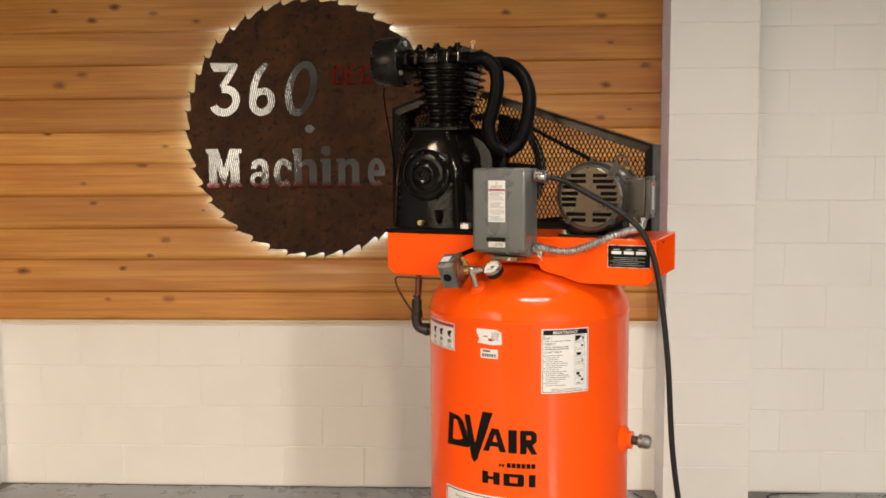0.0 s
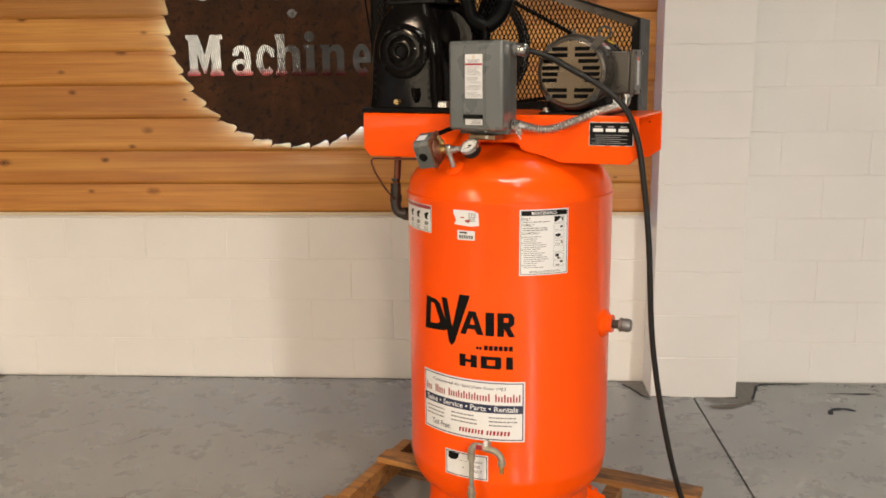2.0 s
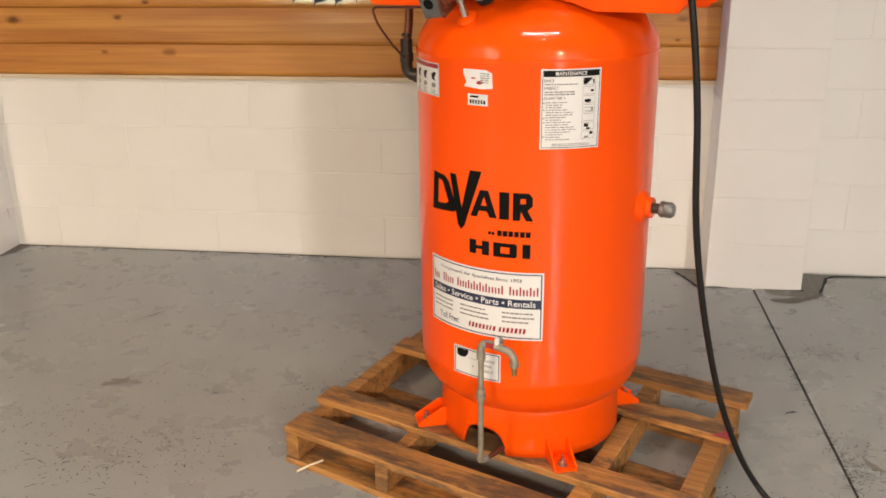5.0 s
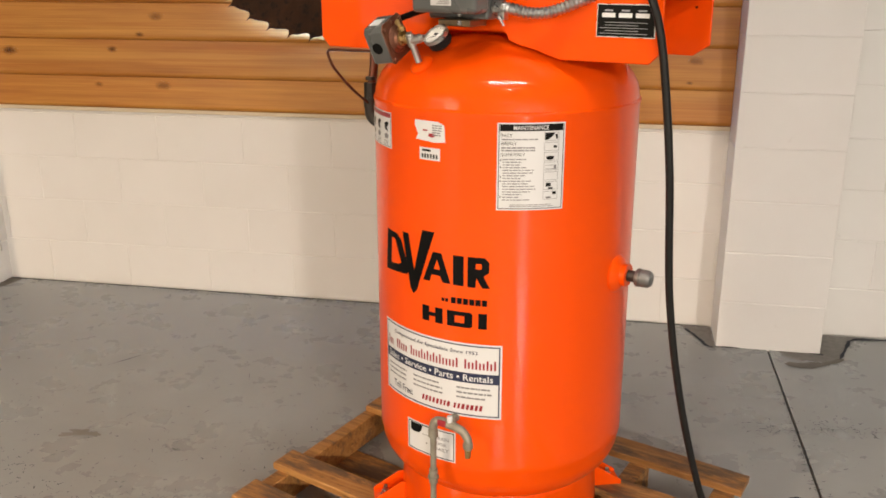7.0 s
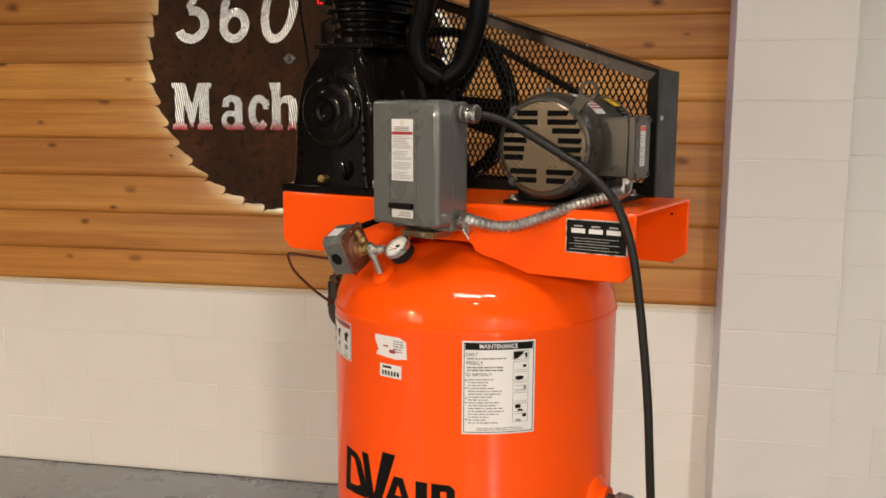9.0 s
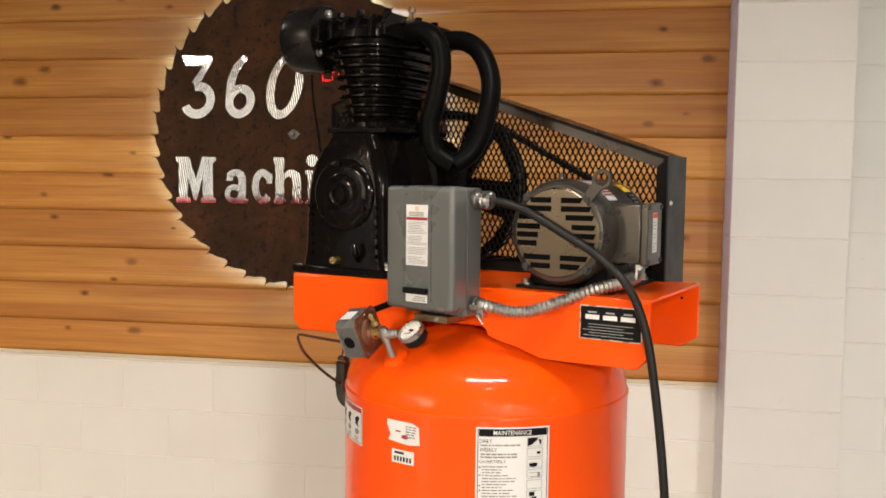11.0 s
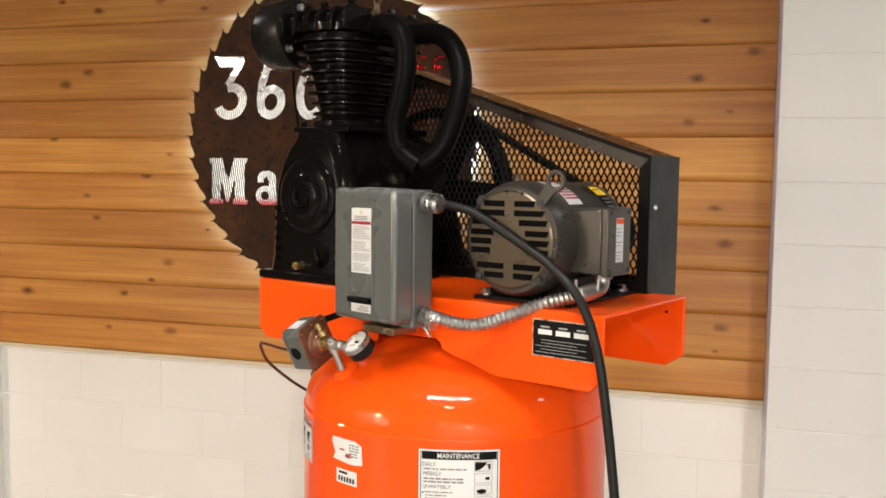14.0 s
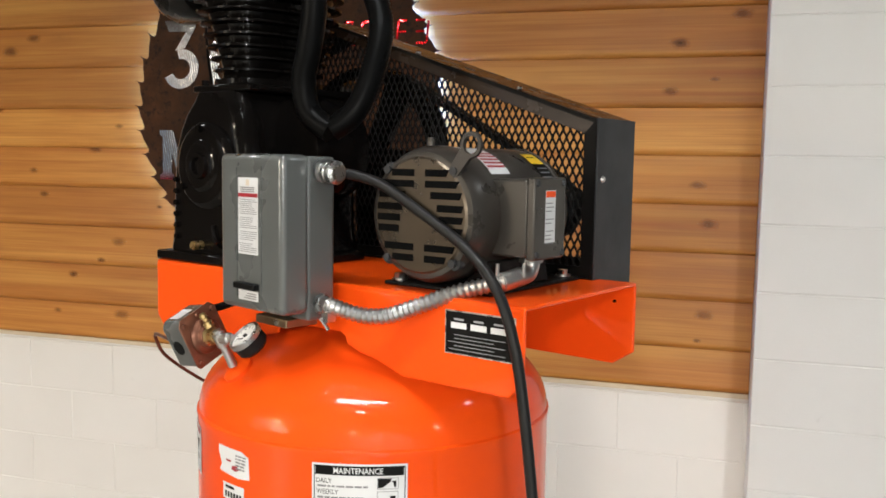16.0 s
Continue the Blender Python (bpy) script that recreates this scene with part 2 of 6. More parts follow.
# tan stands in for the warm room mirrored in the grey end
MOTORPLATE = paint("warm_sheen_end_plate", (0.090, 0.071, 0.050), 0.32, metal=0.85, var=0.10, scale=14, bump=0.02)
FLANGE = paint("coppery_switch_plate", (0.20, 0.088, 0.052), 0.36, metal=0.6, var=0.45, scale=60, bump=0.2)
IRON = paint("dark_iron", (0.050, 0.045, 0.040), 0.42, metal=0.5, var=0.3, scale=35, bump=0.15)
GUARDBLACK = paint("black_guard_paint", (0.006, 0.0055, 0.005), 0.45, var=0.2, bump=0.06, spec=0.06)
# brown in this black stands in for the wood mirrored in it
GUARDTOP = paint("guard_paint_wood_sheen", (0.026, 0.017, 0.011), 0.24, var=0.2, bump=0.03, spec=0.22)
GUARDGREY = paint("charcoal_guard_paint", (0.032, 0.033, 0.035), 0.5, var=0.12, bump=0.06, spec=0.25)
SATIN = paint("satin_black_paint", (0.0065, 0.0058, 0.0052), 0.30, var=0.2, bump=0.08, spec=0.22)
MATBLACK = paint("matt_black", (0.007, 0.007, 0.007), 0.6, var=0.2, bump=0.1, spec=0.2)
RUBBER = paint("black_rubber", (0.0035, 0.0035, 0.0035), 0.34, var=0.2, bump=0.12, spec=0.05)
CABLE = paint("grey_black_cable_rubber", (0.010, 0.0098, 0.0095), 0.46, var=0.2, bump=0.12, spec=0.25)
ZINC = paint("zinc_steel", (0.56, 0.56, 0.55), 0.30, metal=1.0, var=0.12, scale=30, bump=0.08)
CONDUIT = paint("conduit_steel", (0.50, 0.50, 0.49), 0.36, metal=0.95, var=0.04, scale=20, bump=0)
CAPGREY = paint("grey_pipe_cap", (0.20, 0.20, 0.20), 0.38, metal=0.6, var=0.12, scale=30, bump=0.05)
# pale wood of the splinter; on the siding's strip it stands for light
PALEWOOD = paint("pale_strip_and_splinter", (0.66, 0.56, 0.40), 0.6)
CEMENT = paint("bare_concrete", (0.20, 0.19, 0.175), 0.8, var=0.35, scale=40, bump=0.6, bscale=60)
GALV = paint("weathered_galvanised_pipe", (0.27, 0.25, 0.20), 0.5, metal=0.35, var=0.5, scale=55, bump=0.45)
BRASS = paint("brass", (0.46, 0.33, 0.14), 0.30, metal=0.9, var=0.2, scale=40, bump=0.1)
COPPER = paint("dark_copper_tube", (0.14, 0.05, 0.03), 0.35, metal=0.6, var=0.25, scale=40)
GOLDZINC = paint("yellow_passivated_steel", (0.20, 0.145, 0.085), 0.38, metal=0.8, var=0.35, scale=45, bump=0.1)
STAIN = paint("floor_stain", (0.10, 0.085, 0.068), 0.5, var=0.4, scale=18, bump=0.3)
DARKMARK = paint("dark_scuff", (0.032, 0.037, 0.046), 0.7, var=0.3, scale=30, spec=0.1)
FAINT = paint("faint_stain", (0.195, 0.182, 0.160), 0.45, var=0.25, scale=20, spec=0.2)
# near-black for solid pieces that stand in for shaded holes
DARK = paint("painted_hole_shade", (0.004, 0.004, 0.004), 0.8, bump=0, spec=0.02)
DIAL = paint("dial_face", (0.75, 0.74, 0.70), 0.3, var=0.03, bump=0)
STEELMIRROR = mirror_strip_material("corrugated_bright_metal", (0, 0, 0), (0.29, 0.305, 0.33))
STEELRED = mirror_strip_material("corrugated_metal_red_foot", (0.22, 0.012, 0.016), (0.29, 0.305, 0.33), -0.279, -0.240)
REDMIRROR = mirror_strip_material("corrugated_red_metal", (0, 0, 0), (0.80, 0.020, 0.026))
LED = emissive("led_strip", (0.15, 0.33, 1.0), 110.0)
TUBE = emissive("lamp_diffuser", (1.0, 0.94, 0.85), 22.0)

# ---- mesh builders ----


def quad_box(bm, x0, x1, y0, y1, z0, z1):
    vs = [bm.verts.new((x, y, z)) for z in (z0, z1) for y in (y0, y1) for x in (x0, x1)]
    for f in ((0, 2, 3, 1), (4, 5, 7, 6), (0, 1, 5, 4), (2, 6, 7, 3), (0, 4, 6, 2), (1, 3, 7, 5)):
        bm.faces.new([vs[i] for i in f])
    return vs


def frame_axes(d):
    d = Vector(d).normalized()
    a = d.cross(Vector((0, 0, 1)))
    if a.length < 1e-4:
        a = d.cross(Vector((0, 1, 0)))
    a.normalize()
    return a, d.cross(a).normalized()


def rod(bm, p0, p1, r0, r1=None, seg=20, caps=True):
    r1 = r0 if r1 is None else r1
    p0, p1 = Vector(p0), Vector(p1)
    a, b = frame_axes(p1 - p0)
    rings = []
    for p, r in ((p0, r0), (p1, r1)):
        rings.append([bm.verts.new(p + r * (math.cos(2 * math.pi * i / seg) * a + math.sin(2 * math.pi * i / seg) * b)) for i in range(seg)])
    for i in range(seg):
        j = (i + 1) % seg
        bm.faces.new((rings[0][i], rings[0][j], rings[1][j], rings[1][i]))
    if caps:
        bm.faces.new(rings[0][::-1])
        bm.faces.new(rings[1])


def lathe(bm, profile, origin, axis, seg=48, closed=False):
    """Turns (radius, height) pairs round an axis."""
    o, d = Vector(origin), Vector(axis).normalized()
    a, b = frame_axes(d)
    rings = []
    for r, h in profile:
        if r < 1e-6:
            rings.append([bm.verts.new(o + d * h)])
        else:
            rings.append([bm.verts.new(o + d * h + r * (math.cos(2 * math.pi * i / seg) * a + math.sin(2 * math.pi * i / seg) * b)) for i in range(seg)])
    pairs = list(zip(rings, rings[1:]))
    if closed:
        pairs.append((rings[-1], rings[0]))
    for p, q in pairs:
        for i in range(seg):
            j = (i + 1) % seg
            f = [p[i % len(p)], p[j % len(p)], q[j % len(q)], q[i % len(q)]]
            f = list(dict.fromkeys(f))
            if len(f) > 2:
                bm.faces.new(f)


def smooth_path(pts, n=8):
    pts = [Vector(p) for p in pts]
    out = []
    for i in range(len(pts) - 1):
        p0, p1, p2, p3 = pts[max(i - 1, 0)], pts[i], pts[i + 1], pts[min(i + 2, len(pts) - 1)]
        for k in range(n):
            t = k / n
            out.append(0.5 * (2 * p1 + (p2 - p0) * t + (2 * p0 - 5 * p1 + 4 * p2 - p3) * t * t + (3 * p1 - p0 - 3 * p2 + p3) * t ** 3))
    out.append(pts[-1])
    return out


def even_path(path, step):
    """The same line with points at even steps."""
    out, left = [path[0]], step
    for a, b in zip(path, path[1:]):
        d = (b - a).length
        while left <= d:
            out.append(a + (b - a) * (left / d))
            left += step
        left -= d
    return out


def tube(bm, pts, r, seg=12, n=8, ribs=0.0, caps=True, step=0.0):
    """A round tube along a smooth line; ribs: depth of rings along it."""
    path = smooth_path(pts, n) if n else [Vector(p) for p in pts]
    if step:
        path = even_path(path, step)
    rings, a = [], None
    for i, p in enumerate(path):
        d = (path[min(i + 1, len(path) - 1)] - path[max(i - 1, 0)]).normalized()
        if a is None:
            a = frame_axes(d)[0]
        a = (a - d * a.dot(d)).normalized()
        b = d.cross(a)
        rr = r + (ribs if i % 2 else 0.0)
        rings.append([bm.verts.new(p + rr * (math.cos(2 * math.pi * k / seg) * a + math.sin(2 * math.pi * k / seg) * b)) for k in range(seg)])
    for p, q in zip(rings, rings[1:]):
        for i in range(seg):
            j = (i + 1) % seg
            bm.faces.new((p[i], p[j], q[j], q[i]))
    if caps:
        bm.faces.new(rings[0][::-1])
        bm.faces.new(rings[-1])


def prism(bm, poly, d0, d1, axis="y"):
    """Extrudes a flat outline of (x, z) along y, or (x, y) along z, or (y, z) along x."""
    put = {"y": lambda p, d: (p[0], d, p[1]), "z": lambda p, d: (p[0], p[1], d), "x": lambda p, d: (d, p[0], p[1])}[axis]
    a, b = [bm.verts.new(put(p, d0)) for p in poly], [bm.verts.new(put(p, d1)) for p in poly]
    bm.faces.new(a)
    bm.faces.new(b[::-1])
    for i in range(len(poly)):
        j = (i + 1) % len(poly)
        bm.faces.new((a[j], a[i], b[i], b[j]))


def part(name, bm, material, parent=None, label="", smooth=35.0, bevel=0.0, seg=2, at=None):
    """Links a bmesh as one mesh object, under a thing or a part."""
    bmesh.ops.recalc_face_normals(bm, faces=bm.faces)
    me = bpy.data.meshes.new(name)
    bm.to_mesh(me)
    bm.free()
    for m in (material if isinstance(material, (list, tuple)) else [material]):
        me.materials.append(m)
    if smooth:
        me.shade_smooth()
        me.set_sharp_from_angle(angle=radians(smooth))
    ob = new(name, me)
    if parent is not None:
        ob.parent = parent
    if at is not None:
        ob.matrix_basis = at
    if bevel:
        md = ob.modifiers.new("bevel", "BEVEL")
        md.width, md.segments, md.limit_method, md.angle_limit = bevel, seg, "ANGLE", radians(40)
        md.harden_normals = False
    if label:
        tagged(ob, label)
    return ob


def pieces(name, bm, material, parent, label="", smooth=35.0):
    """Each loose piece of a bmesh as a part of its own."""
    bm.verts.ensure_lookup_table()
    left, made = set(bm.verts), []
    while left:
        stack, island = [next(v for v in bm.verts if v in left)], []
        left.discard(stack[0])
        while stack:
            v = stack.pop()
            island.append(v)
            for e in v.link_edges:
                w = e.other_vert(v)
                if w in left:
                    left.discard(w)
                    stack.append(w)
        one = bmesh.new()
        vm = {v: one.verts.new(v.co) for v in island}
        for f in {f for v in island for f in v.link_faces}:
            one.faces.new([vm[v] for v in f.verts]).material_index = f.material_index
        made.append(part(name, one, material, parent, label, smooth))
    bm.free()
    return made


def B():
    return bmesh.new()


def boxed(name, dims, material, parent=None, label="", bevel=0.0, seg=2):
    bm = B()
    quad_box(bm, *dims)
    return part(name, bm, material, parent, label, bevel=bevel, seg=seg)


def empty(name, m=None):
    ob = new(name)
    ob.empty_display_size = 0.1
    if m is not None:
        ob.matrix_world = m
    return ob


# ---- the room ----
WALL_Y, WOOD_Y, LEFT_X = 4.322, 4.286, -2.475
PIL_X0, PIL_X1, PIL_Y = 0.812, 1.205, 4.110
JOINT_X = 1.010


def setting(name, dims, material, label, category):
    ob = boxed(name, dims, material, None)
    return tagged(ob, label, category, kind="structure")


wall_back = setting("wall_back", (-4.0, 5.2, WALL_Y + 0.004, WALL_Y + 0.2, -0.05, CEIL), MORTAR, "white painted concrete block wall behind the machine", "wall")
pier_left = setting("pier_left", (LEFT_X - 0.396, LEFT_X - 0.004, PIL_Y + 0.004, WALL_Y + 0.002, -0.02, CEIL), MORTAR, "white painted concrete block pier beside the wood siding", "pillar")
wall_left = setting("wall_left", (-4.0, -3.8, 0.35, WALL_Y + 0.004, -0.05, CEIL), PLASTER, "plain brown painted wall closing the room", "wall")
# out-of-view glowing openings, added and sized for what the sign and motor mirror
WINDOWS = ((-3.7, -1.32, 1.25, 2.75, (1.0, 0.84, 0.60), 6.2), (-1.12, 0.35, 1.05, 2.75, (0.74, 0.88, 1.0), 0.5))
for y0, y1, z0, z1 in ((-6.0, -3.7, -0.05, CEIL), (-1.32, -1.12, -0.05, CEIL), (-3.7, -1.32, -0.05, 1.25), (-3.7, -1.32, 2.75, CEIL), (-1.12, 0.35, -0.05, 1.05), (-1.12, 0.35, 2.75, CEIL)):
    boxed("wall_panel", (-4.0, -3.8, y0, y1, z0, z1), PLASTER, wall_left)
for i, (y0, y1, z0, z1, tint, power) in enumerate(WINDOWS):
    win = tagged(empty("window_%d" % (i + 1), pose(-3.9, (y0 + y1) / 2, z0)), "unseen white framed window, assumed from bright reflections on sign and motor", "window", kind="structure")
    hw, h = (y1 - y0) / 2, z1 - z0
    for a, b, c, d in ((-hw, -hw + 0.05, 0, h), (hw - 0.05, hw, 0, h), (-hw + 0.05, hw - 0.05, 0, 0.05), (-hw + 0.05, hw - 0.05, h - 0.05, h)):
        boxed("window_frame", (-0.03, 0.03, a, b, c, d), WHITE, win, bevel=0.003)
    boxed("backdrop", (-0.09, -0.08, -hw, hw, 0, h), emissive("daylight_%d" % (i + 1), tint, power), win, "glowing sheet behind the window, set for the sign's reflections")
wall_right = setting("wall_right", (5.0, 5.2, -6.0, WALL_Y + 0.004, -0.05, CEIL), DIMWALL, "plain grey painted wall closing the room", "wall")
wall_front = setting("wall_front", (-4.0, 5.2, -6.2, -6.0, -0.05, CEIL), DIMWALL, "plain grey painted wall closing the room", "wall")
pillar = setting("pillar", (PIL_X0 + 0.004, PIL_X1 - 0.004, PIL_Y + 0.004, WALL_Y + 0.002, -0.02, CEIL), MORTAR, "white painted concrete block pier against the wall", "pillar")
ceiling = setting("ceiling", (-4.0, 5.2, -6.2, WALL_Y + 0.2, CEIL, CEIL + 0.15), CEILING, "plain grey ceiling out of view, lowered to shape the lamps' light", "ceiling")
floor = setting("floor", (-4.0, 5.2, -6.2, WALL_Y + 0.2, -0.12, -0.006), GROOVE, "grey painted concrete floor with a saw-cut joint", "floor")
for x0, x1 in ((-3.8, JOINT_X - 0.0042), (JOINT_X + 0.0042, 5.0)):
    bm = B()
    quad_box(bm, x0, x1, -6.0, WALL_Y - 0.006, -0.1, 0.0)
    part("concrete_slab", bm, FLOOR, floor, smooth=0)

# every lamp gets a fixture, the two added fills as well
for x, y, w, c, sx, sy in LAMPS:
    sx, sy = sx / 2, sy / 2
    lamp = tagged(empty("ceiling_light", pose(x, y, CEIL)), "white ceiling light out of view, with a bright diffuser", "ceiling light", "ceiling lights")
    boxed("housing", (-sx - 0.03, sx + 0.03, -sy - 0.03, sy + 0.03, -0.07, 0.0), WHITE, lamp, bevel=0.006)
    boxed("diffuser", (-sx, sx, -sy, sy, -0.08, -0.0705), TUBE, lamp, "bright white lamp diffuser")

# ---- the compressor: its own axes, x along the deck, y to the back ----
COMP = pose(0.1245, 2.7527, 0, 0, 0, -20.3)
comp = tagged(empty("air_compressor", COMP), "orange upright air compressor with black pump, bolted to a pallet", "air compressor")
R = 0.305
DECK = 1.390
PTOP = 0.117          # top of the pallet

# tank shell, with the lapped seams of its heads
prof = [(0.0, 0.205), (0.10, 0.21), (0.17, 0.228)]
for i in range(1, 9):
    a = math.radians(10 * i)
    prof.append((0.17 + (R - 0.003 - 0.17) * math.sin(a), 0.335 - 0.107 * math.cos(a)))
prof += [(R - 0.003, 0.338), (R, 0.344), (R, 0.36), (R, 0.6), (R, 0.9), (R, 1.150), (R + 0.0020, 1.156), (R + 0.0016, 1.161), (R - 0.0018, 1.164)]
for i in range(1, 19):
    a = math.radians(5 * i)
    prof.append(((R - 0.002) * math.cos(a), 1.166 + 0.150 * math.sin(a)))
prof[-1] = (0.0, 1.316)
bm = B()
lathe(bm, prof, (0, 0, 0), (0, 0, 1), seg=128)
tank = part("tank", bm, ORANGE, comp, "glossy orange enamel pressure tank", smooth=30)

# skirt with a round-topped opening at the front
bm = B()
cols, rows = 240, 6
ring = []
for i in range(cols):
    a = math.radians(-180 + 360 * i / cols)
    da = math.degrees(a) + 96.0
    lift = 0.068 * math.sqrt(max(0.0, 1 - abs(da / 15.0) ** 3)) if abs(da) < 15.0 else 0.0
    col = []
    for j in range(rows + 1):
        z = PTOP + lift + (0.262 - PTOP - lift) * j / rows
        r = 0.248 - 0.006 * (z - PTOP) / 0.14
        col.append(bm.verts.new((r * math.cos(a), r * math.sin(a), z)))
    ring.append(col)
for i in range(cols):
    p, q = ring[i], ring[(i + 1) % cols]
    for j in range(rows):
        bm.faces.new((p[j], q[j], q[j + 1], p[j + 1]))
skirt = part("skirt", bm, ORANGE, comp, "orange steel base ring with an arched opening")
md = skirt.modifiers.new("thick", "SOLIDIFY")
md.thickness, md.offset = 0.006, 1.0

for ang in (-50.0, 40.0, 130.0, -141.0):
    at = pose(0, 0, 0, 0, 0, ang)
    bm = B()
    quad_box(bm, 0.235, 0.330, -0.028, 0.028, PTOP, PTOP + 0.006)
    for s in (-1, 1):
        prism(bm, [(0.240, PTOP), (0.330, PTOP), (0.330, PTOP + 0.012), (0.262, PTOP + 0.056), (0.240, PTOP + 0.056)], s * 0.028 - 0.0025, s * 0.028 + 0.0025)
    foot = part("foot", bm, ORANGE, comp, "orange gusseted foot bracket", bevel=0.0015, at=at)
    bm = B()
    rod(bm, (0.300, 0, PTOP + 0.006), (0.300, 0, PTOP + 0.009), 0.014, seg=20)
    rod(bm, (0.300, 0, PTOP + 0.009), (0.300, 0, PTOP + 0.018), 0.0105, seg=6)
    rod(bm, (0.300, 0, PTOP + 0.018), (0.300, 0, PTOP + 0.032), 0.0055, seg=12)
    part("bolt", bm, ZINC, foot, "zinc-plated bolt")

# deck: folded plate with the front flange cut round the tank head
bm = B()
quad_box(bm, -0.400, 0.415, -0.169, 0.170, DECK - 0.006, DECK)
front = [(-0.400, DECK - 0.004), (-0.400, 1.285), (-0.380, 1.264), (-0.205, 1.264), (-0.150, 1.272), (-0.105, 1.284), (-0.066, 1.293), (-0.064, 1.309), (-0.058, 1.3135), (0.076, 1.3135), (0.086, 1.308),
         (0.090, 1.296), (0.115, 1.287), (0.150, 1.280), (0.180, 1.270), (0.205, 1.262), (0.392, 1.262), (0.415, 1.284), (0.415, DECK - 0.004)]
prism(bm, front, -0.1695, -0.163)
rear = [(-0.400, DECK - 0.004), (-0.400, 1.285), (-0.375, 1.258), (0.378, 1.252), (0.415, 1.276), (0.415, DECK - 0.004)]
prism(bm, rear, 0.164, 0.1705)
deck = part("deck", bm, ORANGE, comp, "folded orange steel deck carrying pump and motor", bevel=0.0035, seg=3)
for y in (-0.10, 0.10):
    boxed("deck_web", (-0.18, 0.18, y - 0.004, y + 0.004, 1.262, DECK - 0.006), ORANGE, deck)
# dark disc in place of a shaded hole
bm = B()
rod(bm, (0.380, 0.1600, 1.357), (0.380, 0.1637, 1.357), 0.0025, seg=12)
part("deck_hole", bm, DARK, deck)

# ---- pump ----
PX, PY = -0.250, -0.050
bm = B()
sec = []
for z, xl, xr, yf, yb in ((1.392, -0.406, -0.150, -0.150, 0.135), (1.412, -0.402, -0.154, -0.150, 0.135), (1.44, -0.397, -0.159, -0.149, 0.132), (1.53, -0.392, -0.162, -0.149, 0.132),
                          (1.590, -0.385, -0.167, -0.149, 0.132), (1.630, -0.373, -0.175, -0.148, 0.132), (1.660, -0.357, -0.185, -0.146, 0.132), (1.684, -0.338, -0.195, -0.143, 0.132), (1.700, -0.330, -0.200, -0.140, 0.132)):
    c, loop = 0.034, []
    for x, y, a0 in ((xl + c, yf + c, 180), (xr - c, yf + c, 270), (xr - c, yb - c, 0), (xl + c, yb - c, 90)):
        loop += [bm.verts.new((x + c * math.cos(radians(a0 + 22.5 * k)), y + c * math.sin(radians(a0 + 22.5 * k)), z)) for k in range(5)]
    sec.append(loop)
for p, q in zip(sec, sec[1:]):
    for i in range(20):
        j = (i + 1) % 20
        bm.faces.new((p[i], p[j], q[j], q[i]))
bm.faces.new(sec[0][::-1])
bm.faces.new(sec[-1])
crankcase = part("crankcase", bm, CAST, comp, "glossy black cast-iron crankcase", smooth=40, bevel=0.004)
bm = B()
quad_box(bm, -0.408, -0.118, -0.165, 0.10, DECK, DECK + 0.018)
part("pump_base", bm, CAST, crankcase, bevel=0.004)
bm = B()
quad_box(bm, -0.334, -0.178, -0.134, 0.126, 1.698, 1.712)
part("crankcase_flange", bm, CAST, crankcase, bevel=0.004)
bm = B()
for x in (-0.364, -0.192):
    for k in range(6):
        z = 1.435 + 0.021 * k
        rod(bm, (x, -0.140, z), (x, -0.154, z), 0.0050, seg=8)
for x in (-0.314, -0.210):
    for y in (-0.120, -0.02):
        rod(bm, (x, y, 1.711), (x, y, 1.721), 0.007, seg=6)
pieces("case_bolt", bm, CAST, crankcase)
CX, CZ = -0.274, 1.566
bm = B()
lathe(bm, [(0.0, 0.016), (0.014, 0.016), (0.016, 0.022), (0.022, 0.023), (0.025, 0.017), (0.040, 0.016), (0.046, 0.012), (0.064, 0.012), (0.072, 0.009), (0.078, 0.003), (0.079, -0.03), (0.0, -0.03)], (CX, -0.150, CZ), (0, -1, 0), seg=56)
cover = part("crankcase_cover", bm, CAST, crankcase, "round black bearing cover", smooth=30)
bm = B()
for k in range(3):
    a = math.radians(95 + 120 * k)
    rod(bm, (CX + 0.066 * math.cos(a), -0.156, CZ + 0.066 * math.sin(a)), (CX + 0.066 * math.cos(a), -0.167, CZ + 0.066 * math.sin(a)), 0.0065, seg=6)
pieces("cover_bolt", bm, CAST, crankcase)
bm = B()
rod(bm, (-0.290, -0.150, 1.423), (-0.290, -0.172, 1.423), 0.0072, seg=8)
rod(bm, (-0.290, -0.150, 1.423), (-0.290, -0.170, 1.423), 0.008, seg=12)
part("oil_plug", bm, BRASS, crankcase, "brass oil drain plug")
bm = B()
tube(bm, [(-0.235, -0.148, 1.425), (-0.232, -0.165, 1.44), (-0.236, -0.168, 1.462)], 0.007, 10)
part("oil_filler", bm, CAST, crankcase)
boxed("sight_block", (-0.165, -0.135, -0.157, -0.135, 1.40, 1.425), ZINC, crankcase, bevel=0.003)

bm = B()
lathe(bm, [(0.0, 0.0), (0.085, 0.0), (0.098, 0.02), (0.098, 0.12), (0.06, 0.15), (0.0, 0.15)], (-0.190, -0.040, 1.600), (0, 1, 0), 40)
part("bearing_housing", bm, CAST, crankcase, "black cast bearing housing")

# finned barrel, a rounded square in plan
bm = B()


def barrel_ring(half_x, half_y, z):
    out = []
    for i in range(48):
        a = 2 * math.pi * i / 48
        c, s = math.cos(a), math.sin(a)
        k = (abs(c) ** 2.5 + abs(s) ** 2.5) ** (-1 / 2.5)
        out.append(bm.verts.new((PX - 0.004 + half_x * k * c, PY + 0.032 + (half_y + 0.032) * k * s, z)))
    return out


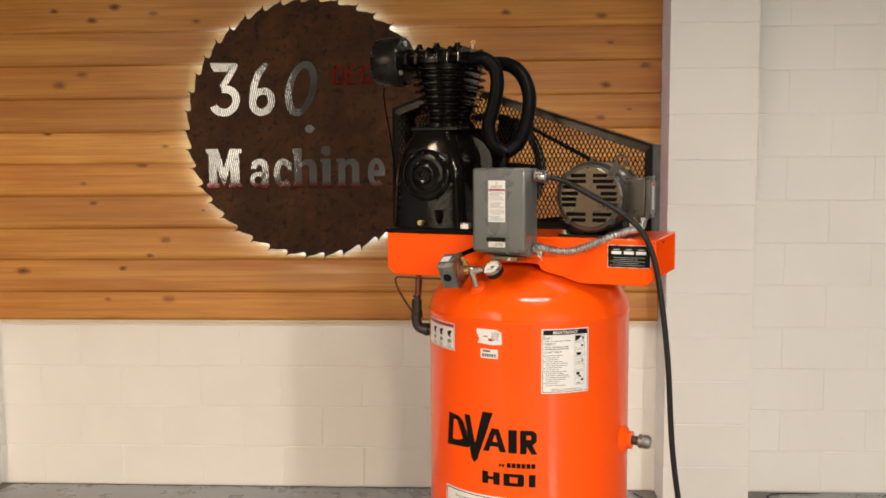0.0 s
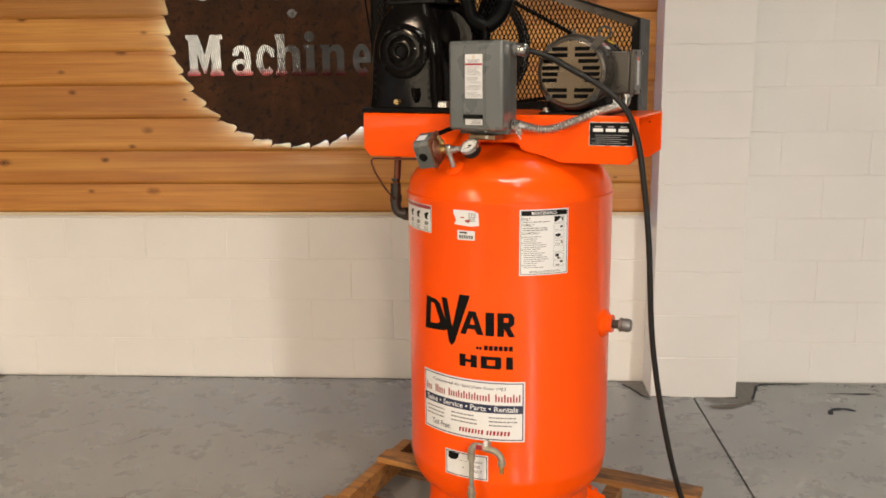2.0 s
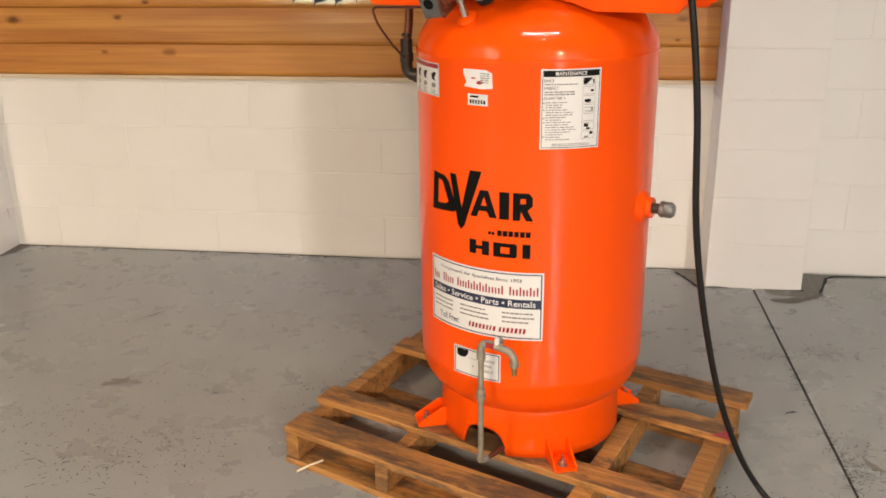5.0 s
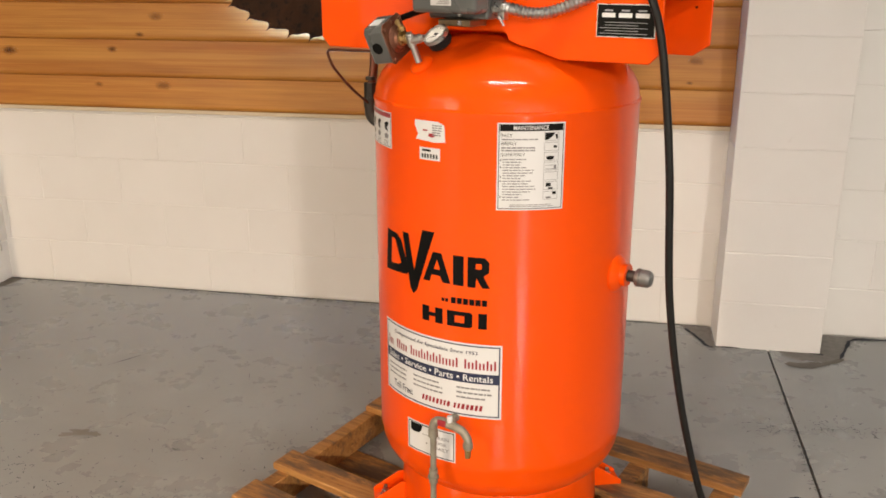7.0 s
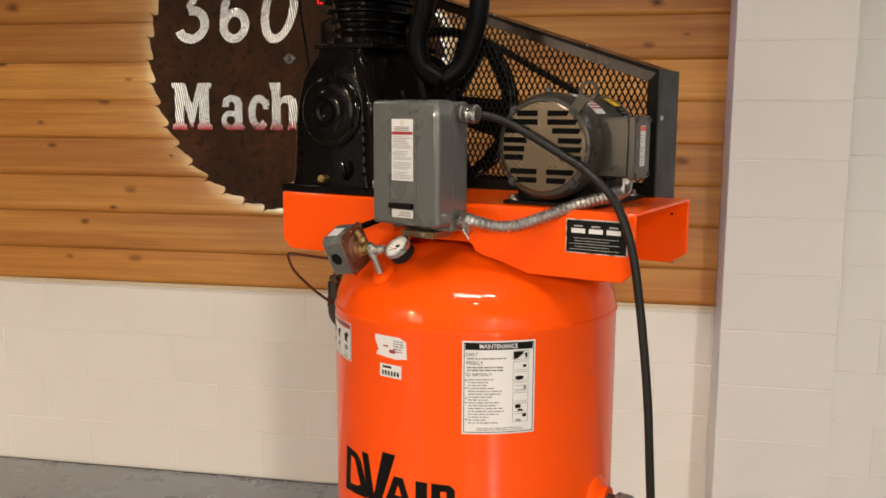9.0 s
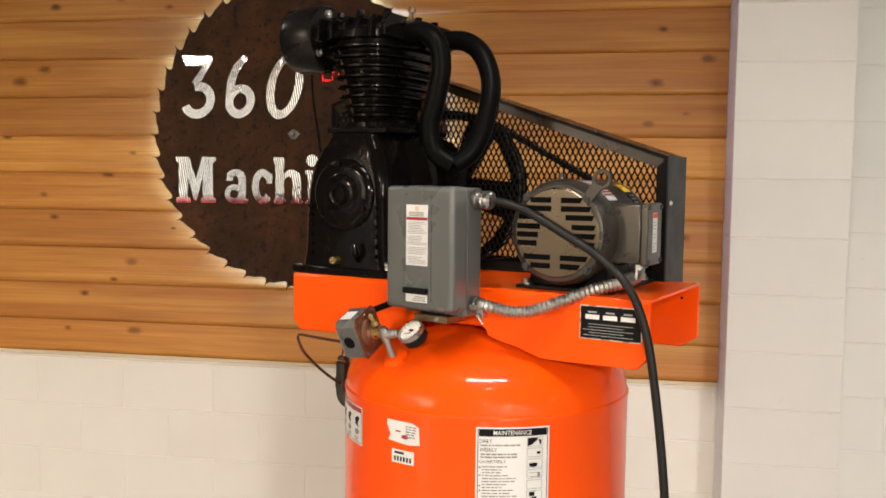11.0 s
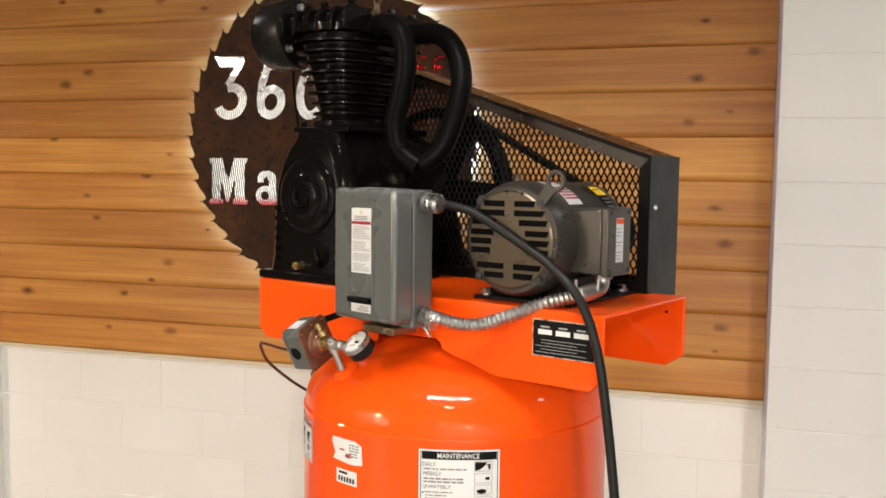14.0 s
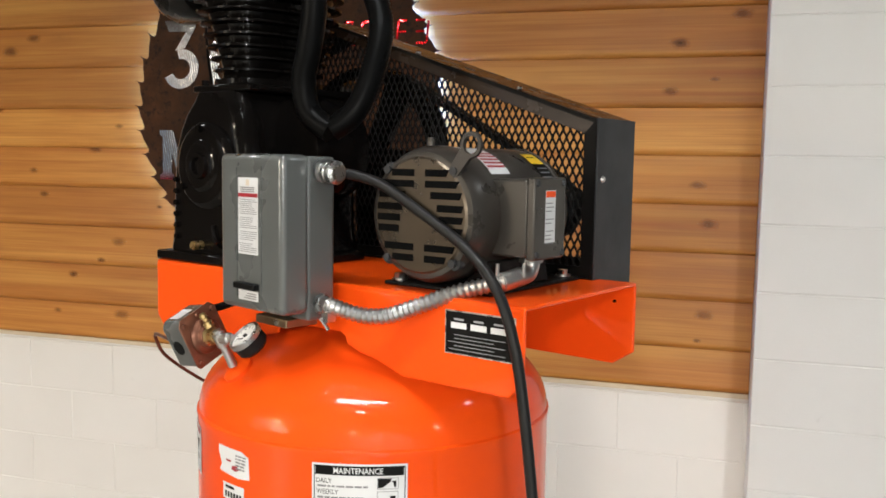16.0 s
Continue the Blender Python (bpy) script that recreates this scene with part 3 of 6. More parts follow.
levels = [(1.710, 0.070), (1.722, 0.070), (1.724, 0.058)]
for k in range(8):
    z = 1.734 + 0.0205 * k
    w = 0.064 + 0.0064 * k - 0.0002 * k * k
    levels += [(z, 0.056 + 0.0045 * k), (z + 0.002, w + 0.006), (z + 0.006, w + 0.006), (z + 0.009, 0.057 + 0.0045 * k)]
levels += [(1.897, 0.090), (1.899, 0.106), (1.914, 0.106)]
prev = None
for z, h in levels:
    cur = barrel_ring(h, h * 1.12, z)
    if prev:
        for i in range(48):
            bm.faces.new((prev[i], prev[(i + 1) % 48], cur[(i + 1) % 48], cur[i]))
    prev = cur
bm.faces.new(prev)
barrel = part("cylinder_barrel", bm, CAST, comp, "black finned pump cylinder", smooth=40)

# head with deep ribs
bm = B()
quad_box(bm, PX - 0.088, PX + 0.088, PY - 0.098, PY + 0.160, 1.914, 1.930)
head = part("cylinder_head", bm, CAST, comp, "black ribbed cylinder head with bolts", bevel=0.006)
for k in range(6):
    x = PX - 0.086 + 0.0344 * k
    bm = B()
    prism(bm, [(PY - 0.118, 1.896), (PY - 0.117, 1.928), (PY - 0.100, 1.946), (PY + 0.150, 1.946), (PY + 0.163, 1.930), (PY + 0.166, 1.896)], x - 0.0055, x + 0.0055, "x")
    part("head_rib", bm, CAST, head, bevel=0.003)
boxed("head_crown", (PX - 0.075, PX + 0.080, PY - 0.070, PY + 0.135, 1.926, 1.940), CAST, head, bevel=0.006)
for x, y in ((-0.062, -0.062), (0.0, -0.075), (0.062, -0.062), (-0.062, 0.06), (0.0, 0.07), (0.062, 0.06), (-0.062, 0.13), (0.062, 0.13)):
    bm = B()
    rod(bm, (PX + x, PY + y, 1.934), (PX + x, PY + y, 1.952), 0.013, 0.011, seg=14)
    rod(bm, (PX + x, PY + y, 1.950), (PX + x, PY + y, 1.960), 0.009, seg=6)
    part("head_bolt", bm, CAST, head)
bm = B()
tube(bm, [(PX + 0.07, PY - 0.03, 1.935), (PX + 0.105, PY - 0.03, 1.937)], 0.007, 10)
rod(bm, (PX + 0.100, PY - 0.03, 1.935), (PX + 0.100, PY - 0.03, 1.955), 0.006, seg=6)
lathe(bm, [(0.0085, 0), (0.0085, 0.005), (0.0065, 0.005), (0.0065, 0)], (PX + 0.100, PY - 0.03, 1.960), (0, 1, 0), 14, closed=True)
part("relief_valve", bm, GOLDZINC, head, "small brass relief valve with ring")

# intake filter, a drum on its side
bm = B()
lathe(bm, [(0.0, 0.0), (0.066, 0.0), (0.073, 0.004), (0.076, 0.012), (0.076, 0.085), (0.072, 0.092), (0.0, 0.092)], (-0.478, PY - 0.005, 1.918), (1, 0, 0), 48)
filt = part("air_filter", bm, SATIN, comp, "satin black drum-shaped intake filter", smooth=30)
bm = B()
for a in (100, 220, 340):
    y, z = PY - 0.005 + 0.056 * math.cos(radians(a)), 1.918 + 0.056 * math.sin(radians(a))
    lathe(bm, [(0.009, 0.0), (0.009, 0.006), (0.005, 0.006), (0.005, 0.002), (0.0, 0.002)], (-0.386, y, z), (1, 0, 0), 14)
pieces("filter_screw", bm, ZINC, filt)
bm = B()
tube(bm, [(-0.388, PY - 0.005, 1.918), (-0.37, PY - 0.005, 1.922), (-0.335, PY - 0.005, 1.925)], 0.032, 16)
quad_box(bm, -0.352, -0.330, PY - 0.05, PY + 0.04, 1.900, 1.948)
part("intake_neck", bm, CAST, filt, bevel=0.004)

bm = B()
tube(bm, [(-0.470, 0.010, 1.880), (-0.504, 0.030, 1.862), (-0.508, 0.036, 1.800), (-0.490, 0.036, 1.700), (-0.476, 0.036, 1.600), (-0.468, 0.036, 1.500), (-0.456, 0.036, 1.420), (-0.430, 0.036, 1.394)], 0.0030, 8, 8)
part("breather_tube", bm, RUBBER, comp, "thin dark tube hanging from the intake filter")

# sleeved cooling pipes
H1 = [(-0.165, -0.075, 1.912), (-0.120, -0.078, 1.912), (-0.084, -0.080, 1.884), (-0.074, -0.080, 1.835), (-0.086, -0.08, 1.770), (-0.102, -0.078, 1.715), (-0.092, -0.072, 1.660), (-0.052, -0.060, 1.630)]
H2 = [(-0.150, 0.03, 1.908), (-0.080, 0.03, 1.904), (-0.030, 0.022, 1.868), (-0.003, 0.01, 1.805), (-0.003, -0.01, 1.735), (-0.020, -0.035, 1.665), (-0.055, -0.060, 1.630)]
for pts in (H1, H2):
    bm = B()
    tube(bm, pts, 0.0205, 18, 14, ribs=0.0014, step=0.0035)
    part("sleeved_pipe", bm, RUBBER, comp, "black ribbed rubber-sleeved discharge pipe", smooth=60)

# ---- belt guard, wheels and belt ----
GF, GB = 0.149, 0.282
outline = [(-0.535, DECK), (-0.535, 1.790), (-0.400, 1.836), (-0.300, 1.866), (0.345, 1.655), (0.345, DECK - 0.004)]


def inside(p, poly):
    hit = False
    for i in range(len(poly)):
        (x0, z0), (x1, z1) = poly[i], poly[i - 1]
        if (z0 > p[1]) != (z1 > p[1]) and p[0] < (x1 - x0) * (p[1] - z0) / (z1 - z0) + x0:
            hit = not hit
    return hit


bm = B()
n = len(outline)
mid = (-0.1, 1.6)


def shrink(p, d):
    """A point moved towards the guard's middle by about d in x and z."""
    return (p[0] + (d if p[0] < mid[0] else -d) * (1.0 if abs(p[0] - mid[0]) > 0.3 else 0.4), p[1] + (d if p[1] < mid[1] else -d))


inner, lip = [shrink(p, 0.024) for p in outline], [shrink(p, 0.006) for p in outline]
for i in range(n):
    j = (i + 1) % n
    prism(bm, [outline[i], outline[j], inner[j], inner[i]], GB - 0.002, GB)
    prism(bm, [outline[i], outline[j], lip[j], lip[i]], GF - 0.004, GF + 0.002)
guard = part("belt_guard", bm, GUARDBLACK, comp, "black sheet-metal belt guard with expanded mesh", smooth=20)
for i in range(n):
    j = (i + 1) % n
    bm = B()
    prism(bm, [lip[i], lip[j], inner[j], inner[i]], GF, GF + 0.002)
    # upper strips carry the tinted sheen; the others are matt so it stops
    part("guard_flange", bm, GUARDTOP if 0 < i < 4 else GUARDBLACK, guard, "black folded flange, upper strips tinted with a mirrored brown", smooth=20)
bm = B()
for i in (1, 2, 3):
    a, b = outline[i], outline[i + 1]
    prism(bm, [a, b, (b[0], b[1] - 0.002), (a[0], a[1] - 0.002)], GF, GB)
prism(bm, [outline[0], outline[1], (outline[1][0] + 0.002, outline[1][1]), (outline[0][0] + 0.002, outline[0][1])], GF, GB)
part("guard_top", bm, GUARDTOP, guard, "black sheet-metal guard top tinted with a mirrored brown", smooth=20)
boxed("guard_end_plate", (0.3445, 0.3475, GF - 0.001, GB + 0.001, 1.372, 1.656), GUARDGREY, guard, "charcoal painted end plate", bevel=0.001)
bm = B()
for y, z in ((0.168, 1.556),):
    lathe(bm, [(0.0, 0.004), (0.004, 0.0035), (0.006, 0.0)], (0.3475, y, z), (1, 0, 0), 12)
for lx in (-0.05, 0.18):
    z = 1.655 + (0.345 - lx) * 0.3271
    lathe(bm, [(0.0, 0.004), (0.004, 0.0035), (0.006, 0.0)], (lx, GF + 0.02, z), (0, 0, 1), 12)
pieces("guard_screw", bm, ZINC, guard)


within = [shrink(p, 0.008) for p in outline]


def mesh_infill(y, thick):
    """Expanded metal: strands that zigzag upwards and touch at their knees."""
    bm = B()
    px, pz, w = 0.0136, 0.0138, 0.0019
    i = 0
    x = -0.52
    while x < 0.34:
        pts = []
        z = DECK
        k = 0
        while z < 1.87:
            s = 1 if (k + i) % 2 else -1
            pts.append((x + s * px * 0.25 * 0.93, z - 0.0014))
            pts.append((x + s * px * 0.25 * 0.93, z + 0.0014))
            z += pz
            k += 1
        for a, b in zip(pts, pts[1:]):
            m = ((a[0] + b[0]) / 2, (a[1] + b[1]) / 2)
            if inside(m, within):
                va = [bm.verts.new(c) for c in ((a[0] - w, y, a[1]), (a[0] + w, y + thick, a[1]), (b[0] + w, y + thick, b[1]), (b[0] - w, y, b[1]))]
                bm.faces.new(va)
                vb = [bm.verts.new(c) for c in ((a[0] - w, y + thick, a[1]), (a[0] + w, y, a[1]), (b[0] + w, y, b[1]), (b[0] - w, y + thick, b[1]))]
                bm.faces.new(vb)
        x += px * 0.5
        i += 1
    ob = part("guard_mesh", bm, GUARDBLACK, guard, "black expanded-metal mesh", smooth=0)
    return tagged(ob, kind="stuff")


mesh_infill(GF + 0.003, 0.0022)

FX, FZ, FR = -0.202, 1.580, 0.188
bm = B()
lathe(bm, [(FR - 0.022, -0.022), (FR, -0.022), (FR, -0.012), (FR - 0.008, -0.004), (FR, 0.0), (FR, 0.008), (FR - 0.008, 0.014), (FR, 0.022), (FR - 0.022, 0.022)], (FX, 0.205, FZ), (0, 1, 0), 64, closed=True)
rod(bm, (FX, 0.175, FZ), (FX, 0.235, FZ), 0.032, seg=24)
for k in range(5):
    a = radians(72 * k - 10)
    d = Vector((math.cos(a), 0, math.sin(a)))
    s = Vector((-math.sin(a), 0, math.cos(a)))
    c0, c1 = Vector((FX, 0.205, FZ)) + d * 0.02, Vector((FX, 0.205, FZ)) + d * (FR - 0.015)
    vs = []
    for c, w in ((c0, 0.030), (c1, 0.046)):
        for sy in (-0.008, 0.008):
            for sx in (-1, 1):
                vs.append(bm.verts.new(c + s * w * sx + Vector((0, 0.6 * sy + 0.010 * sx, 0))))
    for f in ((0, 1, 3, 2), (4, 6, 7, 5), (0, 4, 5, 1), (2, 3, 7, 6), (0, 2, 6, 4), (1, 5, 7, 3)):
        bm.faces.new([vs[i] for i in f])
part("flywheel", bm, CAST, comp, "black spoked cast-iron flywheel")
MX, MZ = 0.228, 1.503
bm = B()
lathe(bm, [(0.0, -0.02), (0.055, -0.02), (0.055, -0.012), (0.047, 0.0), (0.055, 0.012), (0.055, 0.02), (0.0, 0.02)], (MX, 0.205, MZ), (0, 1, 0), 36)
rod(bm, (MX, 0.06, MZ), (MX, 0.215, MZ), 0.014, seg=16)
part("motor_pulley", bm, MATBLACK, comp, "black grooved motor pulley")
bm = B()
d = math.hypot(MX - FX, MZ - FZ)
base = math.atan2(MZ - FZ, MX - FX)
spread = math.acos((FR - 0.055) / d)
up = [(FX + FR * math.cos(base + spread), FZ + FR * math.sin(base + spread)), (MX + 0.055 * math.cos(base + spread), MZ + 0.055 * math.sin(base + spread))]
dn = [(FX + FR * math.cos(base - spread), FZ + FR * math.sin(base - spread)), (MX + 0.055 * math.cos(base - spread), MZ + 0.055 * math.sin(base - spread))]
for y in (0.196, 0.213):
    for (a, b) in (up, dn):
        s = Vector((b[0] - a[0], b[1] - a[1])).normalized()
        nx, nz = -s.y * 0.0055, s.x * 0.0055
        prism(bm, [(a[0] + nx, a[1] + nz), (b[0] + nx, b[1] + nz), (b[0] - nx, b[1] - nz), (a[0] - nx, a[1] - nz)], y - 0.006, y + 0.006)
pieces("drive_belt", bm, RUBBER, comp, "black rubber drive belt run")

# ---- motor ----
MF, MR = -0.165, 0.101
bm = B()
lathe(bm, [(0.0, 0.004), (0.086, 0.003), (0.092, 0.006), (0.097, 0.016), (MR, 0.030), (MR + 0.001, 0.050), (MR, 0.056), (MR, 0.062), (MR - 0.002, 0.064), (MR - 0.002, 0.240),
           (MR, 0.242), (MR, 0.250), (0.09, 0.272), (0.05, 0.282), (0.0, 0.282)], (MX, MF, MZ), (0, 1, 0), 72)
motor = part("motor", bm, MOTORGREY, comp, "grey enamelled electric motor with slotted end", smooth=28)
# thin disc added over the motor's end to carry the tan
bm = B()
lathe(bm, [(0.0, 0.0), (0.082, 0.0), (0.086, 0.003), (0.086, 0.006), (0.0, 0.006)], (MX, MF + 0.0005, MZ), (0, 1, 0), 64)
part("end_plate", bm, MOTORPLATE, motor, "grey slotted end plate with a tan reflection in its colour")
# slots are solid dark pieces on the plate, shade painted instead of cut
bm = B()
for side in (-1, 1):
    for z, x0, x1 in ((0.062, 0.010, 0.048), (0.046, 0.010, 0.064), (0.030, 0.020, 0.070), (0.012, 0.032, 0.073), (-0.004, 0.036, 0.073), (-0.020, 0.038, 0.072), (-0.046, 0.010, 0.060), (-0.062, 0.010, 0.046)):
        if side < 0 and abs(z - 0.030) < 0.002:
            x0, x1 = 0.026, 0.070
        a, b = sorted((side * x0, side * x1 * 1.09))
        s = 0.004 * side
        prism(bm, [(MX + a, MZ + z - 0.0054), (MX + b - (s if side > 0 else 0), MZ + z - 0.0054), (MX + b, MZ + z + 0.0048), (MX + a, MZ + z + 0.0048)], MF - 0.0002, MF + 0.005)
pieces("vent_slot", bm, DARK, motor, "dark piece painted as a shaded ventilation slot", 0)
bm = B()
for a in (47, 133, 227, 313):
    x, z = MX + 0.089 * math.cos(radians(a)), MZ + 0.089 * math.sin(radians(a))
    lathe(bm, [(0.0, 0.020), (0.006, 0.020), (0.006, 0.013), (0.0105, 0.012), (0.011, 0.0)], (x, MF + 0.018, z), (0, -1, 0), 14)
pieces("end_bolt", bm, GUARDGREY, motor)
bm = B()
lathe(bm, [(0.0, 0.012), (0.004, 0.012), (0.006, 0.006), (0.006, 0.0)], (MX, MF + 0.025, MZ + MR), (0, 0, 1), 10)
part("grease_nipple", bm, MOTORGREY, motor)
bm = B()
# lifting eye: a flat tapered plate from the upper end bolt to a ring
o = Vector((MX + 0.0607, MF + 0.004, MZ + 0.0651))
ax = Vector((0.60, 0, 0.80))
sd = Vector((0.80, 0, -0.60))
c = o + ax * 0.046
lathe(bm, [(0.0125, -0.003), (0.0175, -0.003), (0.0185, -0.0015), (0.0185, 0.0015), (0.0175, 0.003), (0.0125, 0.003)], c, (0, 1, 0), 32, closed=True)
rim = [o - ax * 0.010 + sd * 0.005, o + sd * 0.009, o + ax * 0.0335 + sd * 0.0110, o + ax * 0.0335 - sd * 0.0110, o - sd * 0.009, o - ax * 0.010 - sd * 0.005]
prism(bm, [(p.x, p.z) for p in rim], o.y - 0.0033, o.y + 0.0033)
part("lifting_eye", bm, IRON, motor, "grey steel lifting eye")
bm = B()
quad_box(bm, 0.300, 0.372, -0.102, -0.022, 1.447, 1.558)
part("junction_box", bm, MOTORGREY, motor, "grey motor terminal box", bevel=0.004)
bm = B()
quad_box(bm, 0.372, 0.386, -0.105, -0.019, 1.444, 1.561)
part("terminal_cover", bm, MOTORGREY, motor, bevel=0.003)
bm = B()
for y in (-0.097, -0.027):
    for z in (1.452, 1.553):
        lathe(bm, [(0.0, 0.003), (0.004, 0.0025), (0.0055, 0.0)], (0.386, y, z), (1, 0, 0), 10)
pieces("cover_screw", bm, GUARDGREY, motor)
bm = B()
quad_box(bm, MX - 0.10, MX + 0.10, -0.125, 0.135, DECK, DECK + 0.006)
for s in (-1, 1):
    prism(bm, [(MX + s * 0.030, DECK + 0.006), (MX + s * 0.085, DECK + 0.006), (MX + s * 0.078, DECK + 0.045), (MX + s * 0.060, DECK + 0.052)], -0.095, 0.06)
part("motor_foot", bm, MATBLACK, motor, "black slotted motor base", bevel=0.002)
for x, y in ((MX - 0.085, -0.105), (MX + 0.085, -0.105), (MX - 0.085, 0.118), (MX + 0.078, 0.118)):
    bm = B()
    rod(bm, (x, y, DECK + 0.006), (x, y, DECK + 0.009), 0.013, seg=18)
    rod(bm, (x, y, DECK + 0.009), (x, y, DECK + 0.017), 0.009, seg=6)
    part("motor_bolt", bm, ZINC, motor, "zinc-plated hold-down bolt")


def drum_patch(bm, a0, a1, y0, y1, r, mat=0, n=10):
    """A patch on the motor's drum, by angle from the top towards +x."""
    prev = None
    for i in range(n + 1):
        a = radians(a0 + (a1 - a0) * i / n)
        cur = [bm.verts.new((MX + r * math.sin(a), y, MZ + r * math.cos(a))) for y in (y0, y1)]
        if prev:
            f = bm.faces.new((prev[0], prev[1], cur[1], cur[0]))
            f.material_index = mat
        prev = cur


bm = B()
drum_patch(bm, -10, 52, MF + 0.068, MF + 0.118, MR - 0.0012, 0)
for k in range(5):
    drum_patch(bm, 24 + 4.6 * k, 26.5 + 4.6 * k, MF + 0.070, MF + 0.116, MR - 0.0006, 1)
drum_patch(bm, -2, 0.5, MF + 0.073, MF + 0.104, MR - 0.0006, 1)
for k in range(3):
    drum_patch(bm, 6 + 3.0 * k, 7.6 + 3.0 * k, MF + 0.078, MF + 0.100, MR - 0.0006, 2)
part("motor_badge", bm, [WHITE, RED, GREYPRINT], motor, "white badge with red stripes", smooth=60)
bm = B()
drum_patch(bm, 24, 40, MF + 0.200, MF + 0.236, MR - 0.0008, 0)
drum_patch(bm, 40, 74, MF + 0.200, MF + 0.236, MR - 0.0008, 1)
for k in range(5):
    drum_patch(bm, 45 + 5 * k, 46.5 + 5 * k, MF + 0.204, MF + 0.232, MR - 0.0003, 2)
drum_patch(bm, 30, 31.5, MF + 0.204, MF + 0.226, MR - 0.0003, 1)
part("warning_label", bm, [YELLOW, BLACK, GREYPRINT], motor, "yellow and black warning label", smooth=60)
# rear slots are dark patches laid on the drum as shade
bm = B()
for k in range(7):
    drum_patch(bm, 78 + 9 * k, 82 + 9 * k, MF + 0.222, MF + 0.239, MR - 0.0010, 0, 3)
pieces("rear_vent_slot", bm, DARK, motor)
bm = B()


def side_card(bm, x, y0, y1, z0, z1, mat, nudge=0.0):
    f = bm.faces.new([bm.verts.new(p) for p in ((x + nudge, y0, z0), (x + nudge, y1, z0), (x + nudge, y1, z1), (x + nudge, y0, z1))])
    f.material_index = mat


side_card(bm, 0.3865, -0.077, -0.049, 1.468, 1.543, 0)
side_card(bm, 0.3865, -0.076, -0.050, 1.533, 1.542, 1, 0.0003)
for k in range(11):
    if k not in (4, 7):
        side_card(bm, 0.3865, -0.075, -0.054 - 0.003 * (k % 3), 1.467 + 0.0057 * k, 1.4684 + 0.0057 * k, 2, 0.0003)
tagged(part("rating_label", bm, [WHITE, ORANGE, GREYPRINT], motor, "white rating label with an orange heading", smooth=0), kind="stuff")

# ---- starter box ----
bm = B()
quad_box(bm, -0.083, 0.068, -0.222, -0.170, 1.340, 1.586)
starter = part("starter_box", bm, BOXGREY, comp, "grey steel motor starter enclosure", bevel=0.006, seg=3, at=pose(-0.079, -0.277, 0, 0, 0, -6.5) @ pose(0.088, 0.272, 0))
bm = B()
quad_box(bm, -0.088, 0.074, -0.272, -0.2225, 1.353, 1.588)
part("box_cover", bm, BOXGREY, starter, "grey pressed-steel cover", bevel=0.009, seg=3)
bm = B()
x0, x1, z0, z1, f = -0.043, 0.024, 1.372, 1.570, -0.2721
for a, b, c, d in ((x0, x0 + 0.0025, z0, z1), (x1 - 0.0025, x1, z0, z1), (x0, x1, z1 - 0.0025, z1)):
    quad_box(bm, a, b, f - 0.0012, f + 0.001, c, d)
part("cover_rib", bm, BOXGREY, starter)


def front_card(bm, x0, x1, z0, z1, y, mat=0):
    q = bm.faces.new([bm.verts.new(p) for p in ((x0, y, z0), (x1, y, z0), (x1, y, z1), (x0, y, z1))])
    q.material_index = mat


bm = B()
front_card(bm, -0.041, 0.011, 1.438, 1.553, f - 0.0010, 0)
front_card(bm, -0.020, -0.011, 1.541, 1.550, f - 0.0014, 1)
front_card(bm, -0.040, 0.010, 1.524, 1.5295, f - 0.0014, 2)
rng = random.Random(4)
for k in range(3):
    front_card(bm, -0.034, 0.001 + 0.003 * rng.random(), 1.5315 + 0.003 * k, 1.533 + 0.003 * k, f - 0.0014, 3)
for k in range(27):
    if k not in (5, 11, 18):
        front_card(bm, -0.038 + (0.002 if k % 4 else 0.0), 0.008 - 0.020 * rng.random() ** 3, 1.4415 + 0.00300 * k, 1.4425 + 0.00300 * k, f - 0.0014, 3)
tagged(part("instruction_label", bm, [WHITE, TAN, RED, GREYPRINT], starter, "white instruction label with a red heading", smooth=0, at=pose(0.005, 0, 0)), kind="stuff")
bm = B()
front_card(bm, -0.041, 0.011, 1.368, 1.383, f - 0.0010, 0)
for k in range(3):
    front_card(bm, -0.026 + 0.004 * k, 0.006, 1.371 + 0.0035 * k, 1.3725 + 0.0035 * k, f - 0.0014, 1)
part("reset_label", bm, [WHITE, GREYPRINT], starter, "small white label", smooth=0, at=pose(0.005, 0, 0))
boxed("reset_slide", (-0.038, 0.017, -0.283, -0.2715, 1.3855, 1.3955), BLACK, starter, "black plastic reset slide", bevel=0.002)
boxed("box_bracket", (-0.046, 0.034, -0.236, -0.176, 1.326, 1.3395), GOLDZINC, starter, "brownish steel mounting bracket", bevel=0.002)
bm = B()
q = bm.faces.new([bm.verts.new(p) for p in ((-0.055, -0.255, 1.5885), (0.010, -0.255, 1.5885), (0.010, -0.215, 1.5885), (-0.055, -0.215, 1.5885))])
part("top_label", bm, WHITE, starter, "white label on the top", smooth=0)
bm = B()
rod(bm, (0.010, -0.238, 1.333), (0.010, -0.234, 1.333), 0.005, seg=10)
lathe(bm, [(0.0, 0.004), (0.005, 0.003), (0.006, 0.0)], (0.0, -0.2225, 1.350), (0, -1, 0), 10)
part("box_screw", bm, ZINC, starter)
